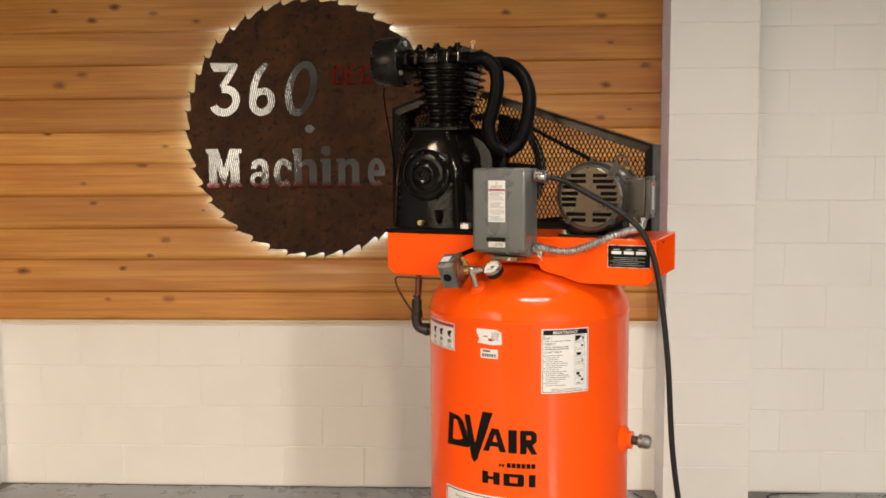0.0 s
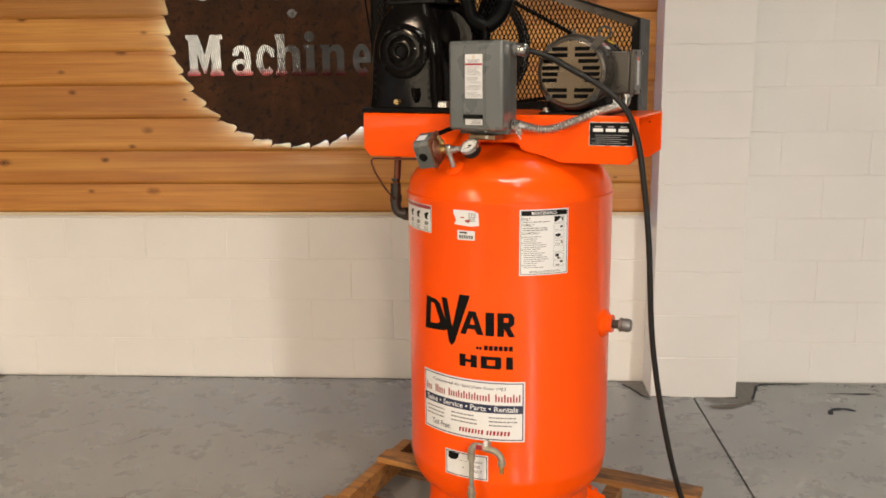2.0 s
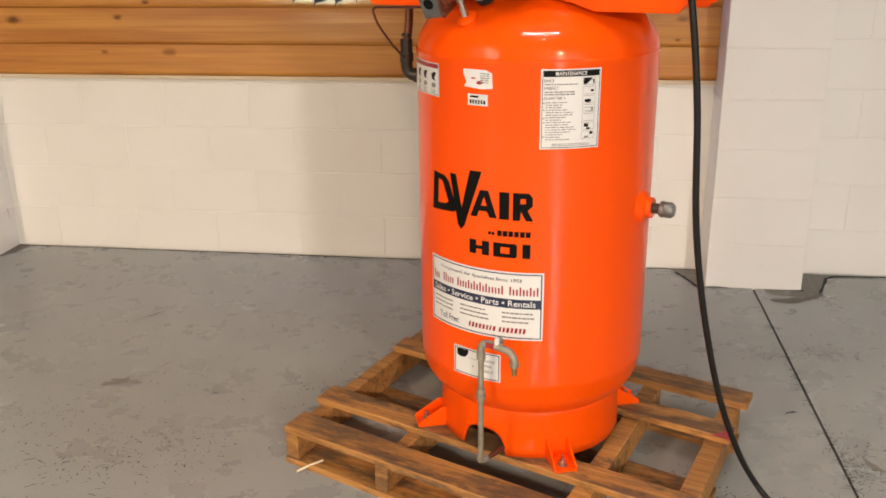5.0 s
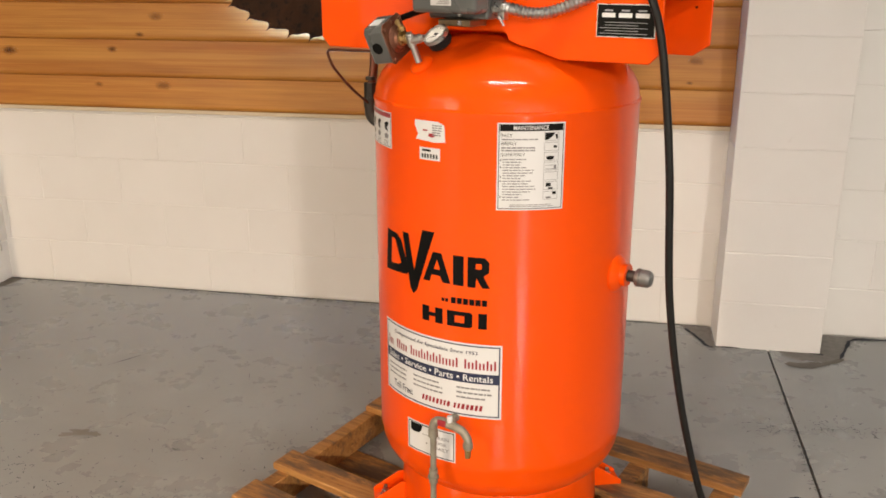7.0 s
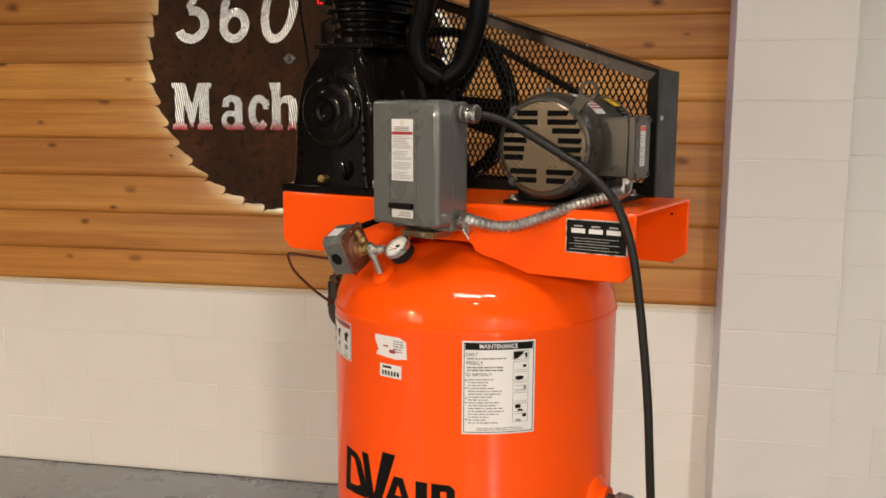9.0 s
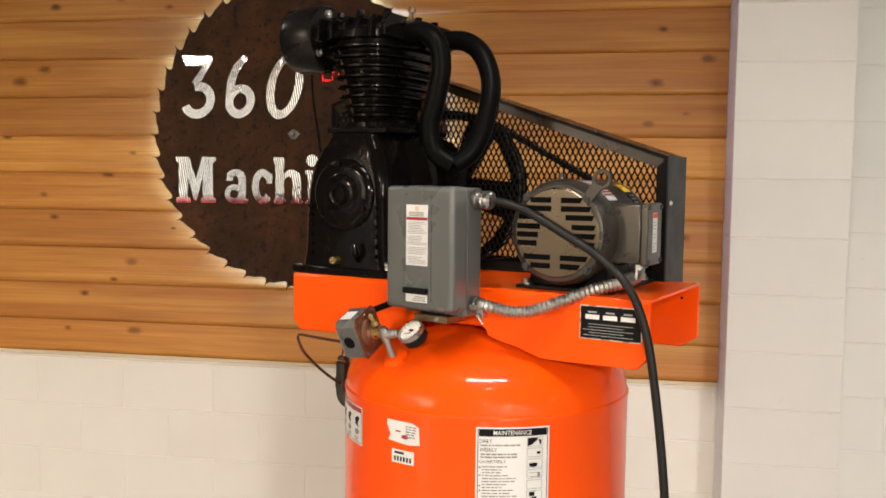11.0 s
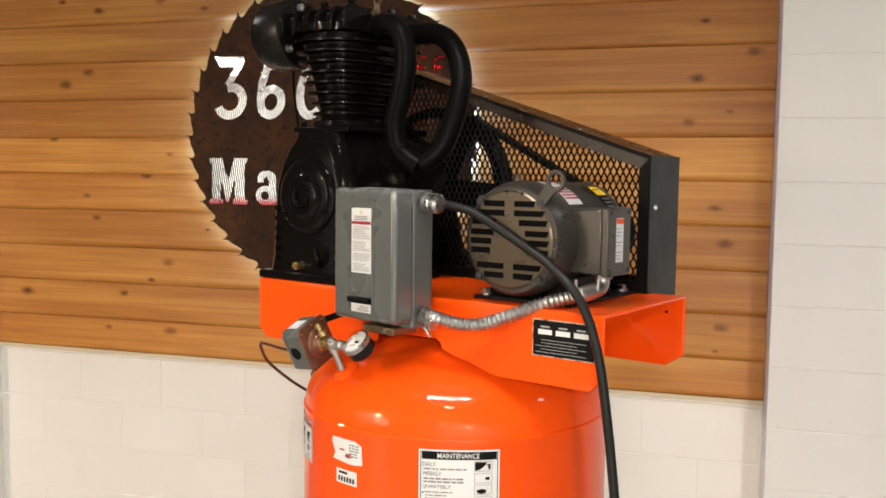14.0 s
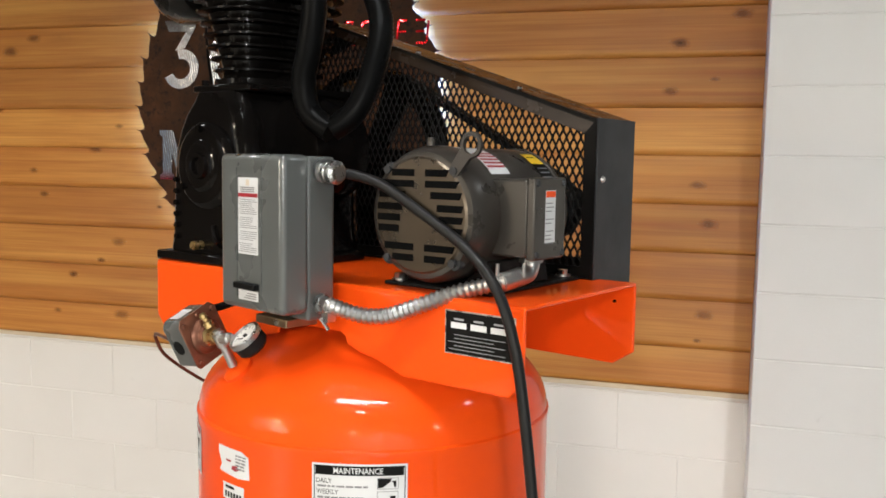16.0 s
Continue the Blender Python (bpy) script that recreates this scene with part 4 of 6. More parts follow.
# fittings on the side of the box
bm = B()
lathe(bm, [(0.018, 0.0), (0.018, 0.006), (0.014, 0.007), (0.014, 0.012), (0.0165, 0.013), (0.0165, 0.020), (0.0145, 0.022), (0.0175, 0.024), (0.0175, 0.034), (0.012, 0.038), (0.0, 0.038)], (0.072, -0.198, 1.565), (1, 0, -0.08), 20)
part("cable_gland", bm, ZINC, starter, "silver cable gland", smooth=25)
bm = B()
lathe(bm, [(0.016, 0.0), (0.016, 0.008), (0.0135, 0.009), (0.0135, 0.022), (0.0, 0.022)], (0.072, -0.200, 1.366), (1, 0, -0.05), 8)
quad_box(bm, 0.082, 0.098, -0.208, -0.192, 1.341, 1.356)
rod(bm, (0.090, -0.215, 1.348), (0.096, -0.205, 1.330), 0.003, seg=8)
part("conduit_clamp", bm, ZINC, starter, "zinc conduit clamp with screw", smooth=25)

bm = B()
tube(bm, [(0.102, -0.221, 1.365), (0.126, -0.219, 1.361), (0.162, -0.207, 1.354), (0.200, -0.194, 1.358), (0.248, -0.180, 1.377), (0.300, -0.155, 1.399), (0.345, -0.110, 1.412)], 0.0096, 16, 16, ribs=0.0030, step=0.0043)
conduit = part("flexible_conduit", bm, CONDUIT, comp, "silver flexible metal conduit", smooth=20)
bm = B()
rod(bm, (0.340, -0.115, 1.411), (0.352, -0.082, 1.418), 0.014, seg=16)
tube(bm, [(0.350, -0.085, 1.417), (0.355, -0.070, 1.420), (0.356, -0.062, 1.432), (0.356, -0.062, 1.447)], 0.0125, 14)
rod(bm, (0.356, -0.062, 1.438), (0.356, -0.062, 1.444), 0.018, seg=8)
rod(bm, (0.335, -0.118, 1.421), (0.335, -0.118, 1.438), 0.003, seg=8)
rod(bm, (0.362, -0.090, 1.418), (0.362, -0.090, 1.440), 0.003, seg=8)
part("conduit_elbow", bm, CONDUIT, conduit, "silver conduit elbow")

# nameplate on the deck
bm = B()
prism(bm, [(0.283, 1.311), (0.402, 1.311), (0.402, 1.374), (0.283, 1.374)], -0.1712, -0.1695)
plate = part("nameplate", bm, ZINC, comp, "black and silver nameplate with blank data boxes", bevel=0.0006)
bm = B()
front_card(bm, 0.285, 0.400, 1.313, 1.372, -0.1714, 0)
for k in range(3):
    front_card(bm, 0.294 + 0.034 * k, 0.321 + 0.034 * k, 1.3485, 1.3570, -0.1716, 1)
    front_card(bm, 0.299 + 0.034 * k, 0.316 + 0.034 * k, 1.360, 1.363, -0.1716, 2)
for k in range(5):
    front_card(bm, 0.300 - (0.01 if k in (0, 2) else 0), 0.386 - 0.018 * (k % 2), 1.318 + 0.0052 * k, 1.3190 + 0.0052 * k, -0.1716, 2)
part("nameplate_print", bm, [BLACK, WHITE, GREYLINE], plate, smooth=0)

# ---- pressure switch, gauge and fittings on the tank head ----
bm = B()
lathe(bm, [(0.026, -0.012), (0.026, 0.002), (0.018, 0.008), (0.013, 0.009), (0.0, 0.009)], (-0.072, -0.250, 1.246), (-0.18, -0.62, 0.76), 24)
part("tank_boss", bm, ORANGE, comp)
SW = pose(-0.079, -0.278, 1.2975, 23.6, -7.1, -1.4)
bm = B()
lathe(bm, [(0.0, -0.05), (0.0075, -0.05), (0.0070, -0.014), (0.0100, -0.012), (0.0100, 0.010), (0.007, 0.012), (0.007, 0.016), (0.0, 0.016)], (0, 0, 0), (0, 0, 1), 12)
lathe(bm, [(0.0, 0.0), (0.0095, 0.0), (0.0095, 0.024), (0.007, 0.026), (0.007, 0.034), (0.0, 0.034)], (0.0, 0.0, 0.0), (1, 0, 0.05), 10)
manifold = part("manifold", bm, CONDUIT, comp, "grey pipe tee on the tank head", at=SW)
bm = B()
lathe(bm, [(0.0, 0.0), (0.008, 0.0), (0.008, 0.009), (0.0045, 0.011), (0.0045, 0.016), (0.006, 0.017), (0.006, 0.023), (0.003, 0.026), (0.0, 0.026)], (-0.012, 0, 0.022), (-0.25, 0, 1), 10)
lathe(bm, [(0.0, 0.0), (0.013, 0.0), (0.013, 0.012), (0.017, 0.014), (0.017, 0.02), (0.0, 0.02)], (-0.006, 0, 0.006), (-1, 0, 0), 8)
part("brass_fittings", bm, BRASS, manifold, "brass relief valve and nipple")
bm = B()
prism(bm, [(-0.033, -0.036), (0.033, -0.036), (0.038, -0.031), (0.038, 0.041), (0.030, 0.051), (-0.030, 0.051), (-0.038, 0.041), (-0.038, -0.031)], -0.036, -0.0335, "x")
lathe(bm, [(0.0, -0.004), (0.029, -0.004), (0.029, -0.001), (0.024, 0.003), (0.020, 0.004), (0.019, 0.010), (0.0, 0.010)], (-0.030, 0, 0.006), (1, 0, 0), 28)
for y, z in ((-0.030, -0.026), (-0.030, 0.040), (0.030, -0.026), (0.030, 0.040), (0.0, 0.044)):
    rod(bm, (-0.036, y, z), (-0.0295, y, z), 0.0036, seg=6)
part("switch_plate", bm, FLANGE, manifold, "square coppery switch plate with bolts", bevel=0.001)
bm = B()
prism(bm, [(-0.033, -0.033), (0.033, -0.033), (0.036, -0.028), (0.036, 0.038), (0.028, 0.048), (-0.028, 0.048), (-0.036, 0.038), (-0.036, -0.028)], -0.085, -0.036, "x")
part("switch_cover", bm, BOXGREY, manifold, "grey pressure switch cover", bevel=0.004)
bm = B()
rod(bm, (-0.062, -0.0365, 0.004), (-0.062, -0.0352, 0.004), 0.0125, seg=20)
part("cover_grommet", bm, BLACK, manifold)
bm = B()
q = bm.faces.new([bm.verts.new(p) for p in ((-0.078, -0.020, 0.0485), (-0.052, -0.020, 0.0485), (-0.052, 0.010, 0.0485), (-0.078, 0.010, 0.0485))])
part("switch_label", bm, WHITE, manifold, "small white label", smooth=0)
# gauge
GA = Vector((-0.22, -0.62, 0.74))
bm = B()
lathe(bm, [(0.0, -0.026), (0.020, -0.026), (0.0255, -0.020), (0.0255, 0.0), (0.0, 0.0)], (-0.016, -0.282, 1.310), GA, 36)
gauge = part("pressure_gauge", bm, MATBLACK, comp, "black-cased round pressure gauge with white dial", smooth=28)
bm = B()
lathe(bm, [(0.0275, -0.004), (0.0275, 0.004), (0.0235, 0.005), (0.0225, 0.001), (0.0225, -0.004)], (-0.016, -0.282, 1.310), GA, 36, closed=True)
part("bezel", bm, ZINC, gauge, "chrome bezel")
bm = B()
rod(bm, Vector((-0.016, -0.282, 1.310)) + GA.normalized() * 0.0003, Vector((-0.016, -0.282, 1.310)) + GA.normalized() * 0.0012, 0.0228, seg=36)
part("dial", bm, DIAL, gauge, "white dial")
ga, gb = frame_axes(GA)
gc = Vector((-0.016, -0.282, 1.310)) + GA.normalized() * 0.0016
bm = B()
for k in range(11):
    a = radians(225 - 27 * k)
    u = math.cos(a) * ga - math.sin(a) * gb
    v = -math.sin(a) * ga - math.cos(a) * gb
    bm.faces.new([bm.verts.new(gc + u * r + v * w) for r, w in ((0.0165, -0.0006), (0.0205, -0.0006), (0.0205, 0.0006), (0.0165, 0.0006))])
bm.faces.new([bm.verts.new(gc + ga * x + gb * y) for x, y in ((-0.006, -0.0045), (0.006, -0.0045), (0.006, 0.0015), (-0.006, 0.0015))])
bm.faces.new([bm.verts.new(gc + ga * x + gb * y) for x, y in ((-0.004, 0.003), (0.014, 0.009), (0.0135, 0.0105), (-0.004, 0.006))])
part("dial_marks", bm, BLACK, gauge, "black dial marks and pointer", smooth=0)
bm = B()
tube(bm, [(-0.083, -0.195, 1.357), (-0.105, -0.215, 1.350), (-0.128, -0.245, 1.338), (-0.122, -0.270, 1.340)], 0.0065, 10)
part("switch_lead", bm, RUBBER, comp, "short black lead to the pressure switch")

# discharge tube and check valve on the tank's flank
bm = B()
tube(bm, [(-0.372, 0.0, 1.262), (-0.372, -0.005, 1.20), (-0.372, -0.02, 1.15)], 0.011, 12)
part("discharge_tube", bm, COPPER, comp, "dark copper discharge tube")
bm = B()
rod(bm, (-0.372, -0.02, 1.165), (-0.372, -0.02, 1.125), 0.017, seg=8)
rod(bm, (-0.372, -0.02, 1.128), (-0.372, -0.02, 1.105), 0.019, seg=16)
tube(bm, [(-0.372, -0.02, 1.115), (-0.372, -0.02, 1.09), (-0.362, -0.019, 1.074), (-0.342, -0.018, 1.069), (-0.296, -0.016, 1.069)], 0.0165, 14)
rod(bm, (-0.345, -0.018, 1.069), (-0.328, -0.018, 1.069), 0.0205, seg=14)
rod(bm, (-0.372, -0.02, 1.172), (-0.372, -0.02, 1.180), 0.014, 0.012, seg=8)
part("check_valve", bm, IRON, comp, "grey iron check valve elbow")
bm = B()
tube(bm, [(-0.165, -0.270, 1.270), (-0.25, -0.245, 1.266), (-0.335, -0.215, 1.262), (-0.352, -0.208, 1.258), (-0.357, -0.203, 1.248), (-0.354, -0.185, 1.215), (-0.362, -0.11, 1.16), (-0.368, -0.04, 1.118)], 0.0032, 8, 10)
part("unloader_tube", bm, COPPER, comp, "thin dark copper unloader tube")

# side outlet
bm = B()
lathe(bm, [(0.044, -0.012), (0.044, 0.004), (0.036, 0.014), (0.026, 0.018), (0.026, 0.030), (0.0, 0.030)], (0.300, -0.026, 0.783), (1, -0.04, 0), 32)
part("outlet_boss", bm, ORANGE, comp)
bm = B()
rod(bm, (0.325, -0.027, 0.783), (0.358, -0.0285, 0.783), 0.0130, seg=18)
part("outlet_nipple", bm, IRON, comp, "dark iron pipe nipple")
bm = B()
lathe(bm, [(0.0135, 0.0), (0.0195, 0.0), (0.0205, 0.003), (0.0205, 0.009), (0.0180, 0.010), (0.0180, 0.013), (0.0200, 0.014), (0.0195, 0.028), (0.0150, 0.034), (0.0, 0.035)], (0.350, -0.028, 0.783), (1, -0.04, 0), 20)
part("outlet_cap", bm, CAPGREY, comp, "grey steel pipe cap")

# drain valve with its pipe
bm = B()
tube(bm, [(0.010, -0.340, 0.455), (0.010, -0.340, 0.30), (0.010, -0.340, 0.140)], 0.0070, 14, 1)
drain = part("drain_pipe", bm, GALV, comp, "tarnished galvanised drain pipe")
bm = B()
rod(bm, (0.010, -0.340, 0.318), (0.010, -0.340, 0.352), 0.0100, seg=18)
rod(bm, (0.010, -0.340, 0.330), (0.010, -0.340, 0.335), 0.0128, seg=18)
part("coupling", bm, GALV, drain, "tarnished pipe coupling")
bm = B()
tube(bm, [(0.010, -0.340, 0.440), (0.010, -0.340, 0.462), (0.018, -0.340, 0.476), (0.036, -0.335, 0.478)], 0.0098, 14)
rod(bm, (0.010, -0.340, 0.436), (0.010, -0.340, 0.452), 0.0112, seg=16)
part("pipe_elbow", bm, GALV, drain, "tarnished pipe elbow")
bm = B()
tube(bm, [(0.062, -0.338, 0.474), (0.085, -0.340, 0.470), (0.100, -0.342, 0.455), (0.101, -0.342, 0.440)], 0.0092, 14)
rod(bm, (0.101, -0.342, 0.446), (0.101, -0.342, 0.434), 0.0112, seg=16)
rod(bm, (0.034, -0.336, 0.477), (0.066, -0.338, 0.474), 0.010, seg=8)
rod(bm, (0.045, -0.337, 0.476), (0.045, -0.300, 0.476), 0.010, seg=12)
part("drain_valve", bm, GALV, drain, "tarnished drain valve body")
bm = B()
tube(bm, [(0.010, -0.340, 0.158), (0.010, -0.338, 0.146), (0.020, -0.322, 0.144)], 0.0092, 14)
part("pipe_elbow", bm, GALV, drain, "tarnished pipe elbow")
bm = B()
rod(bm, (0.101, -0.342, 0.434), (0.101, -0.342, 0.410), 0.008, 0.006, seg=12)
part("drain_tip", bm, BRASS, drain, "brass drain tip")
bm = B()
rod(bm, (0.052, -0.338, 0.482), (0.052, -0.338, 0.496), 0.006, seg=10)
part("valve_stem", bm, WHITE, drain)
boxed("valve_handle", (0.026, 0.046, -0.350, -0.344, 0.472, 0.486), RED, drain, "red valve handle", bevel=0.002)
bm = B()
tube(bm, [(0.020, -0.322, 0.144), (0.032, -0.295, 0.148), (0.042, -0.268, 0.154)], 0.0065, 12)
part("drain_tail", bm, COPPER, drain, "rusty drain nipple")

# ---- printed labels on the tank ----


def wrap(ang, z, r):
    a = radians(ang)
    return (r * math.cos(a), r * math.sin(a), z)


def curved_card(bm, a0, a1, z0, z1, r, mat=0, slant=0.0):
    n = max(1, int(abs(a1 - a0) / 2.5) + 1)
    prev = None
    for i in range(n + 1):
        t = i / n
        a = a0 + (a1 - a0) * t
        cur = [bm.verts.new(wrap(a, z0, r)), bm.verts.new(wrap(a + slant, z1, r))]
        if prev:
            q = bm.faces.new((prev[0], cur[0], cur[1], prev[1]))
            q.material_index = mat
        prev = cur


def curved_poly(bm, pts, r, mat=0):
    """A flat shape of (angle, z) points, cut into thin upright strips so that it follows the tank."""
    tmp = bmesh.new()
    tmp.faces.new([tmp.verts.new((a, z, 0)) for a, z in pts])
    a = min(p[0] for p in pts)
    while a < max(p[0] for p in pts):
        bmesh.ops.bisect_plane(tmp, geom=tmp.verts[:] + tmp.edges[:] + tmp.faces[:], plane_co=(a, 0, 0), plane_no=(1, 0, 0))
        a += 2.0
    vm = {v: bm.verts.new(wrap(v.co.x, v.co.y, r)) for v in tmp.verts}
    for fc in tmp.faces:
        q = bm.faces.new([vm[v] for v in fc.verts])
        q.material_index = mat
    tmp.free()


def curved_text(bm, words, a0, a1, z0, z1, r, mat=0, bold=0.012):
    """Words in the built-in font, fitted between two angles and two heights on the tank."""
    cu = bpy.data.curves.new("words", "FONT")
    cu.body, cu.resolution_u, cu.offset = words, 2, bold
    ob = new("words", cu)
    me = bpy.data.meshes.new_from_object(ob)
    bpy.data.objects.remove(ob)
    xs = [v.co.x for v in me.vertices]
    ys = [v.co.y for v in me.vertices]
    x0, x1, y0, y1 = min(xs), max(xs), min(ys), max(ys)
    vs = [bm.verts.new(wrap(a0 + (a1 - a0) * (v.co.x - x0) / (x1 - x0), z0 + (z1 - z0) * (v.co.y - y0) / (y1 - y0), r)) for v in me.vertices]
    for p in me.polygons:
        try:
            q = bm.faces.new([vs[i] for i in p.vertices])
            q.material_index = mat
        except ValueError:
            pass
    bpy.data.meshes.remove(me)
    bpy.data.curves.remove(cu)


def framed(bm, a0, a1, z0, z1, inset, line, mats=(0, 1)):
    """A white label with a thin dark border line."""
    curved_card(bm, a0, a1, z0, z1, R + 0.0008, mats[0])
    da = math.degrees(1 / R)
    i, l = inset, line
    for b0, b1, c0, c1 in ((a0 + i * da, a1 - i * da, z1 - i - l, z1 - i), (a0 + i * da, a1 - i * da, z0 + i, z0 + i + l),
                           (a0 + i * da, a0 + (i + l) * da, z0 + i, z1 - i), (a1 - (i + l) * da, a1 - i * da, z0 + i, z1 - i)):
        curved_card(bm, b0, b1, c0, c1, R + 0.0012, mats[1])


def bars(bm, a0, a1, z0, z1, rows, mat, fill=0.45, seed=1, ragged=0.3):
    rg = random.Random(seed)
    h = (z1 - z0) / rows
    for k in range(rows):
        z = z1 - h * (k + 1)
        a = a0
        end = a1 - (a1 - a0) * ragged * rg.random()
        while a < end - 0.4:
            w = min(end - a, 0.7 + 1.9 * rg.random())
            curved_card(bm, a, a + w, z + h * (1 - fill) / 2, z + h * (1 + fill) / 2, R + 0.0014, mat)
            a += w + 0.35


# maintenance label
bm = B()
framed(bm, -65.6, -39.3, 0.963, 1.144, 0.003, 0.0014)
curved_card(bm, -64.6, -40.3, 1.127, 1.1405, R + 0.0014, 1)
curved_text(bm, "MAINTENANCE", -59.5, -46.0, 1.1295, 1.1385, R + 0.0018, 0)
curved_text(bm, "DAILY", -64.3, -60.0, 1.1150, 1.1220, R + 0.0014, 1, 0.0)
bars(bm, -64.0, -50.0, 1.108, 1.1125, 1, 2, 0.6, 2, 0.0)
curved_text(bm, "WEEKLY", -64.3, -58.2, 1.0985, 1.1055, R + 0.0014, 1, 0.0)
bars(bm, -64.0, -50.0, 1.085, 1.096, 2, 2, 0.55, 3, 0.3)
curved_text(bm, "QUARTERLY", -64.3, -55.0, 1.0755, 1.0825, R + 0.0014, 1, 0.0)
bars(bm, -63.4, -50.5, 0.9825, 1.0725, 16, 2, 0.38, 5, 0.5)
for z in (1.0695, 1.055, 1.035, 1.026, 0.993):
    curved_card(bm, -64.4, -63.9, z - 0.0028, z, R + 0.0014, 1)
bars(bm, -60.5, -43.0, 0.9695, 0.9765, 2, 2, 0.45, 6, 0.1)
for k in range(7):
    z1 = 1.124 - 0.0203 * k
    for b0, b1, c0, c1 in ((-47.6, -41.8, z1 - 0.0008, z1), (-47.6, -41.8, z1 - 0.0172, z1 - 0.0164), (-47.6, -47.45, z1 - 0.0172, z1), (-41.95, -41.8, z1 - 0.0172, z1)):
        curved_card(bm, b0, b1, c0, c1, R + 0.0014, 2)
curved_poly(bm, [(-47.4, 1.1230), (-43.6, 1.1230), (-44.0, 1.1180), (-46.0, 1.1095), (-47.4, 1.1085)], R + 0.0017, 1)
curved_poly(bm, [(-43.8, 1.1190), (-42.4, 1.1200), (-42.4, 1.1100), (-43.0, 1.1100), (-43.2, 1.1170)], R + 0.0017, 1)
curved_poly(bm, [(-46.8, 1.0745), (-45.0, 1.0760), (-43.6, 1.0745), (-43.8, 1.0690), (-45.2, 1.0675), (-46.6, 1.0690)], R + 0.0017, 1)
curved_card(bm, -44.0, -42.6, 1.0920, 1.0970, R + 0.0017, 1)
curved_card(bm, -46.8, -43.5, 1.0485, 1.0495, R + 0.0017, 2)
curved_card(bm, -46.8, -43.5, 1.0560, 1.0570, R + 0.0017, 2)
curved_card(bm, -43.6, -42.6, 1.0480, 1.0570, R + 0.0017, 2)
curved_card(bm, -46.6, -44.6, 1.0120, 1.0200, R + 0.0017, 1)
curved_card(bm, -45.6, -43.8, 1.0065, 1.0105, R + 0.0017, 1)
curved_card(bm, -43.9, -42.4, 0.9950, 1.0010, R + 0.0017, 1)
curved_card(bm, -46.4, -44.4, 0.9870, 0.9910, R + 0.0017, 2)
part("maintenance_label", bm, [WHITE, BLACK, GREYPRINT], tank, "white maintenance label with black heading and drawings", smooth=60)

# dealer label: name and numbers as plain bars
bm = B()
framed(bm, -124.0, -62.0, 0.482, 0.660, 0.004, 0.003, (0, 1))
curved_text(bm, "Compressed Air Specialists Since 1953", -116.0, -72.0, 0.632, 0.643, R + 0.0014, 2)
rg = random.Random(12)
for a0, a1 in ((-121.4, -116.2), (-114.2, -106.0), (-104.6, -79.6), (-77.6, -64.4)):
    a = a0
    while a < a1 - 0.8:
        w = min(0.8, a1 - a)
        tall = rg.random() < 0.22 or a == a0
        curved_card(bm, a, a + w, 0.600, 0.6225 if tall else 0.616, R + 0.0014, 3)
        a += w + 0.75
curved_card(bm, -123.2, -62.8, 0.566, 0.590, R + 0.0014, 1)
curved_text(bm, "Sales \u2022 Service \u2022 Parts \u2022 Rentals", -121.0, -65.5, 0.5705, 0.5865, R + 0.0018, 0)
for a0, a1, s in ((-121, -107, 1), (-103, -85, 2), (-81, -65, 3)):
    bars(bm, a0, a1, 0.5235, 0.5585, 3, 4, 0.36, s, 0.25)
curved_text(bm, "Toll Free:", -117.0, -103.5, 0.499, 0.516, R + 0.0014, 2)
rg = random.Random(3)
a = -98.0
while a < -71.0:
    w = 0.9 + 0.4 * rg.random()
    curved_card(bm, a, a + w, 0.5000, 0.5130, R + 0.0014, 3, slant=0.4)
    a += w + (1.8 if abs(a + 84.5) < 1.0 else 0.75)
part("dealer_label", bm, [WHITE, NAVY, NAVY, RED, GREYPRINT], tank, "white dealer label with navy band and red print", smooth=60)

bm = B()
framed(bm, -107.0, -81.4, 0.359, 0.436, 0.003, 0.0022)
curved_poly(bm, [(-105.0, 0.4300), (-98.0, 0.4300), (-98.6, 0.4170), (-100.0, 0.4090), (-103.0, 0.4070), (-105.0, 0.4110)], R + 0.0014, 1)
curved_text(bm, "DRAIN", -91.5, -84.5, 0.408, 0.417, R + 0.0014, 2)
curved_text(bm, "TANK", -91.0, -85.5, 0.394, 0.403, R + 0.0014, 2)
curved_text(bm, "DAILY", -91.5, -84.5, 0.380, 0.389, R + 0.0014, 2)
curved_card(bm, -98.2, -93.0, 0.4095, 0.4107, R + 0.0014, 2)
curved_card(bm, -96.0, -95.2, 0.388, 0.391, R + 0.0014, 1)
part("drain_label", bm, [WHITE, BLACK, GREYPRINT], tank, "small white drain label", smooth=60)

bm = B()
framed(bm, -148.0, -116.1, 1.064, 1.142, 0.0025, 0.001, (0, 2))
curved_card(bm, -147.0, -116.8, 1.130, 1.139, R + 0.0014, 1)
for k in range(3):
    c = -120.4 - 8.2 * k
    curved_poly(bm, [(c - 2.0, 1.116), (c + 1.0, 1.122), (c + 2.2, 1.118), (c + 0.6, 1.108), (c + 1.6, 1.100), (c - 1.4, 1.103)], R + 0.0014, 2)
    curved_poly(bm, [(c - 2.0, 1.092), (c, 1.096), (c + 2.0, 1.092), (c + 1.2, 1.084), (c - 1.6, 1.083)], R + 0.0014, 3)
    bars(bm, c - 2.4, c + 2.4, 1.069, 1.080, 3, 3, 0.45, 20 + k, 0.2)
part("safety_label", bm, [WHITE, RED, BLACK, GREYPRINT], tank, "white safety label with red heading and symbols", smooth=60)

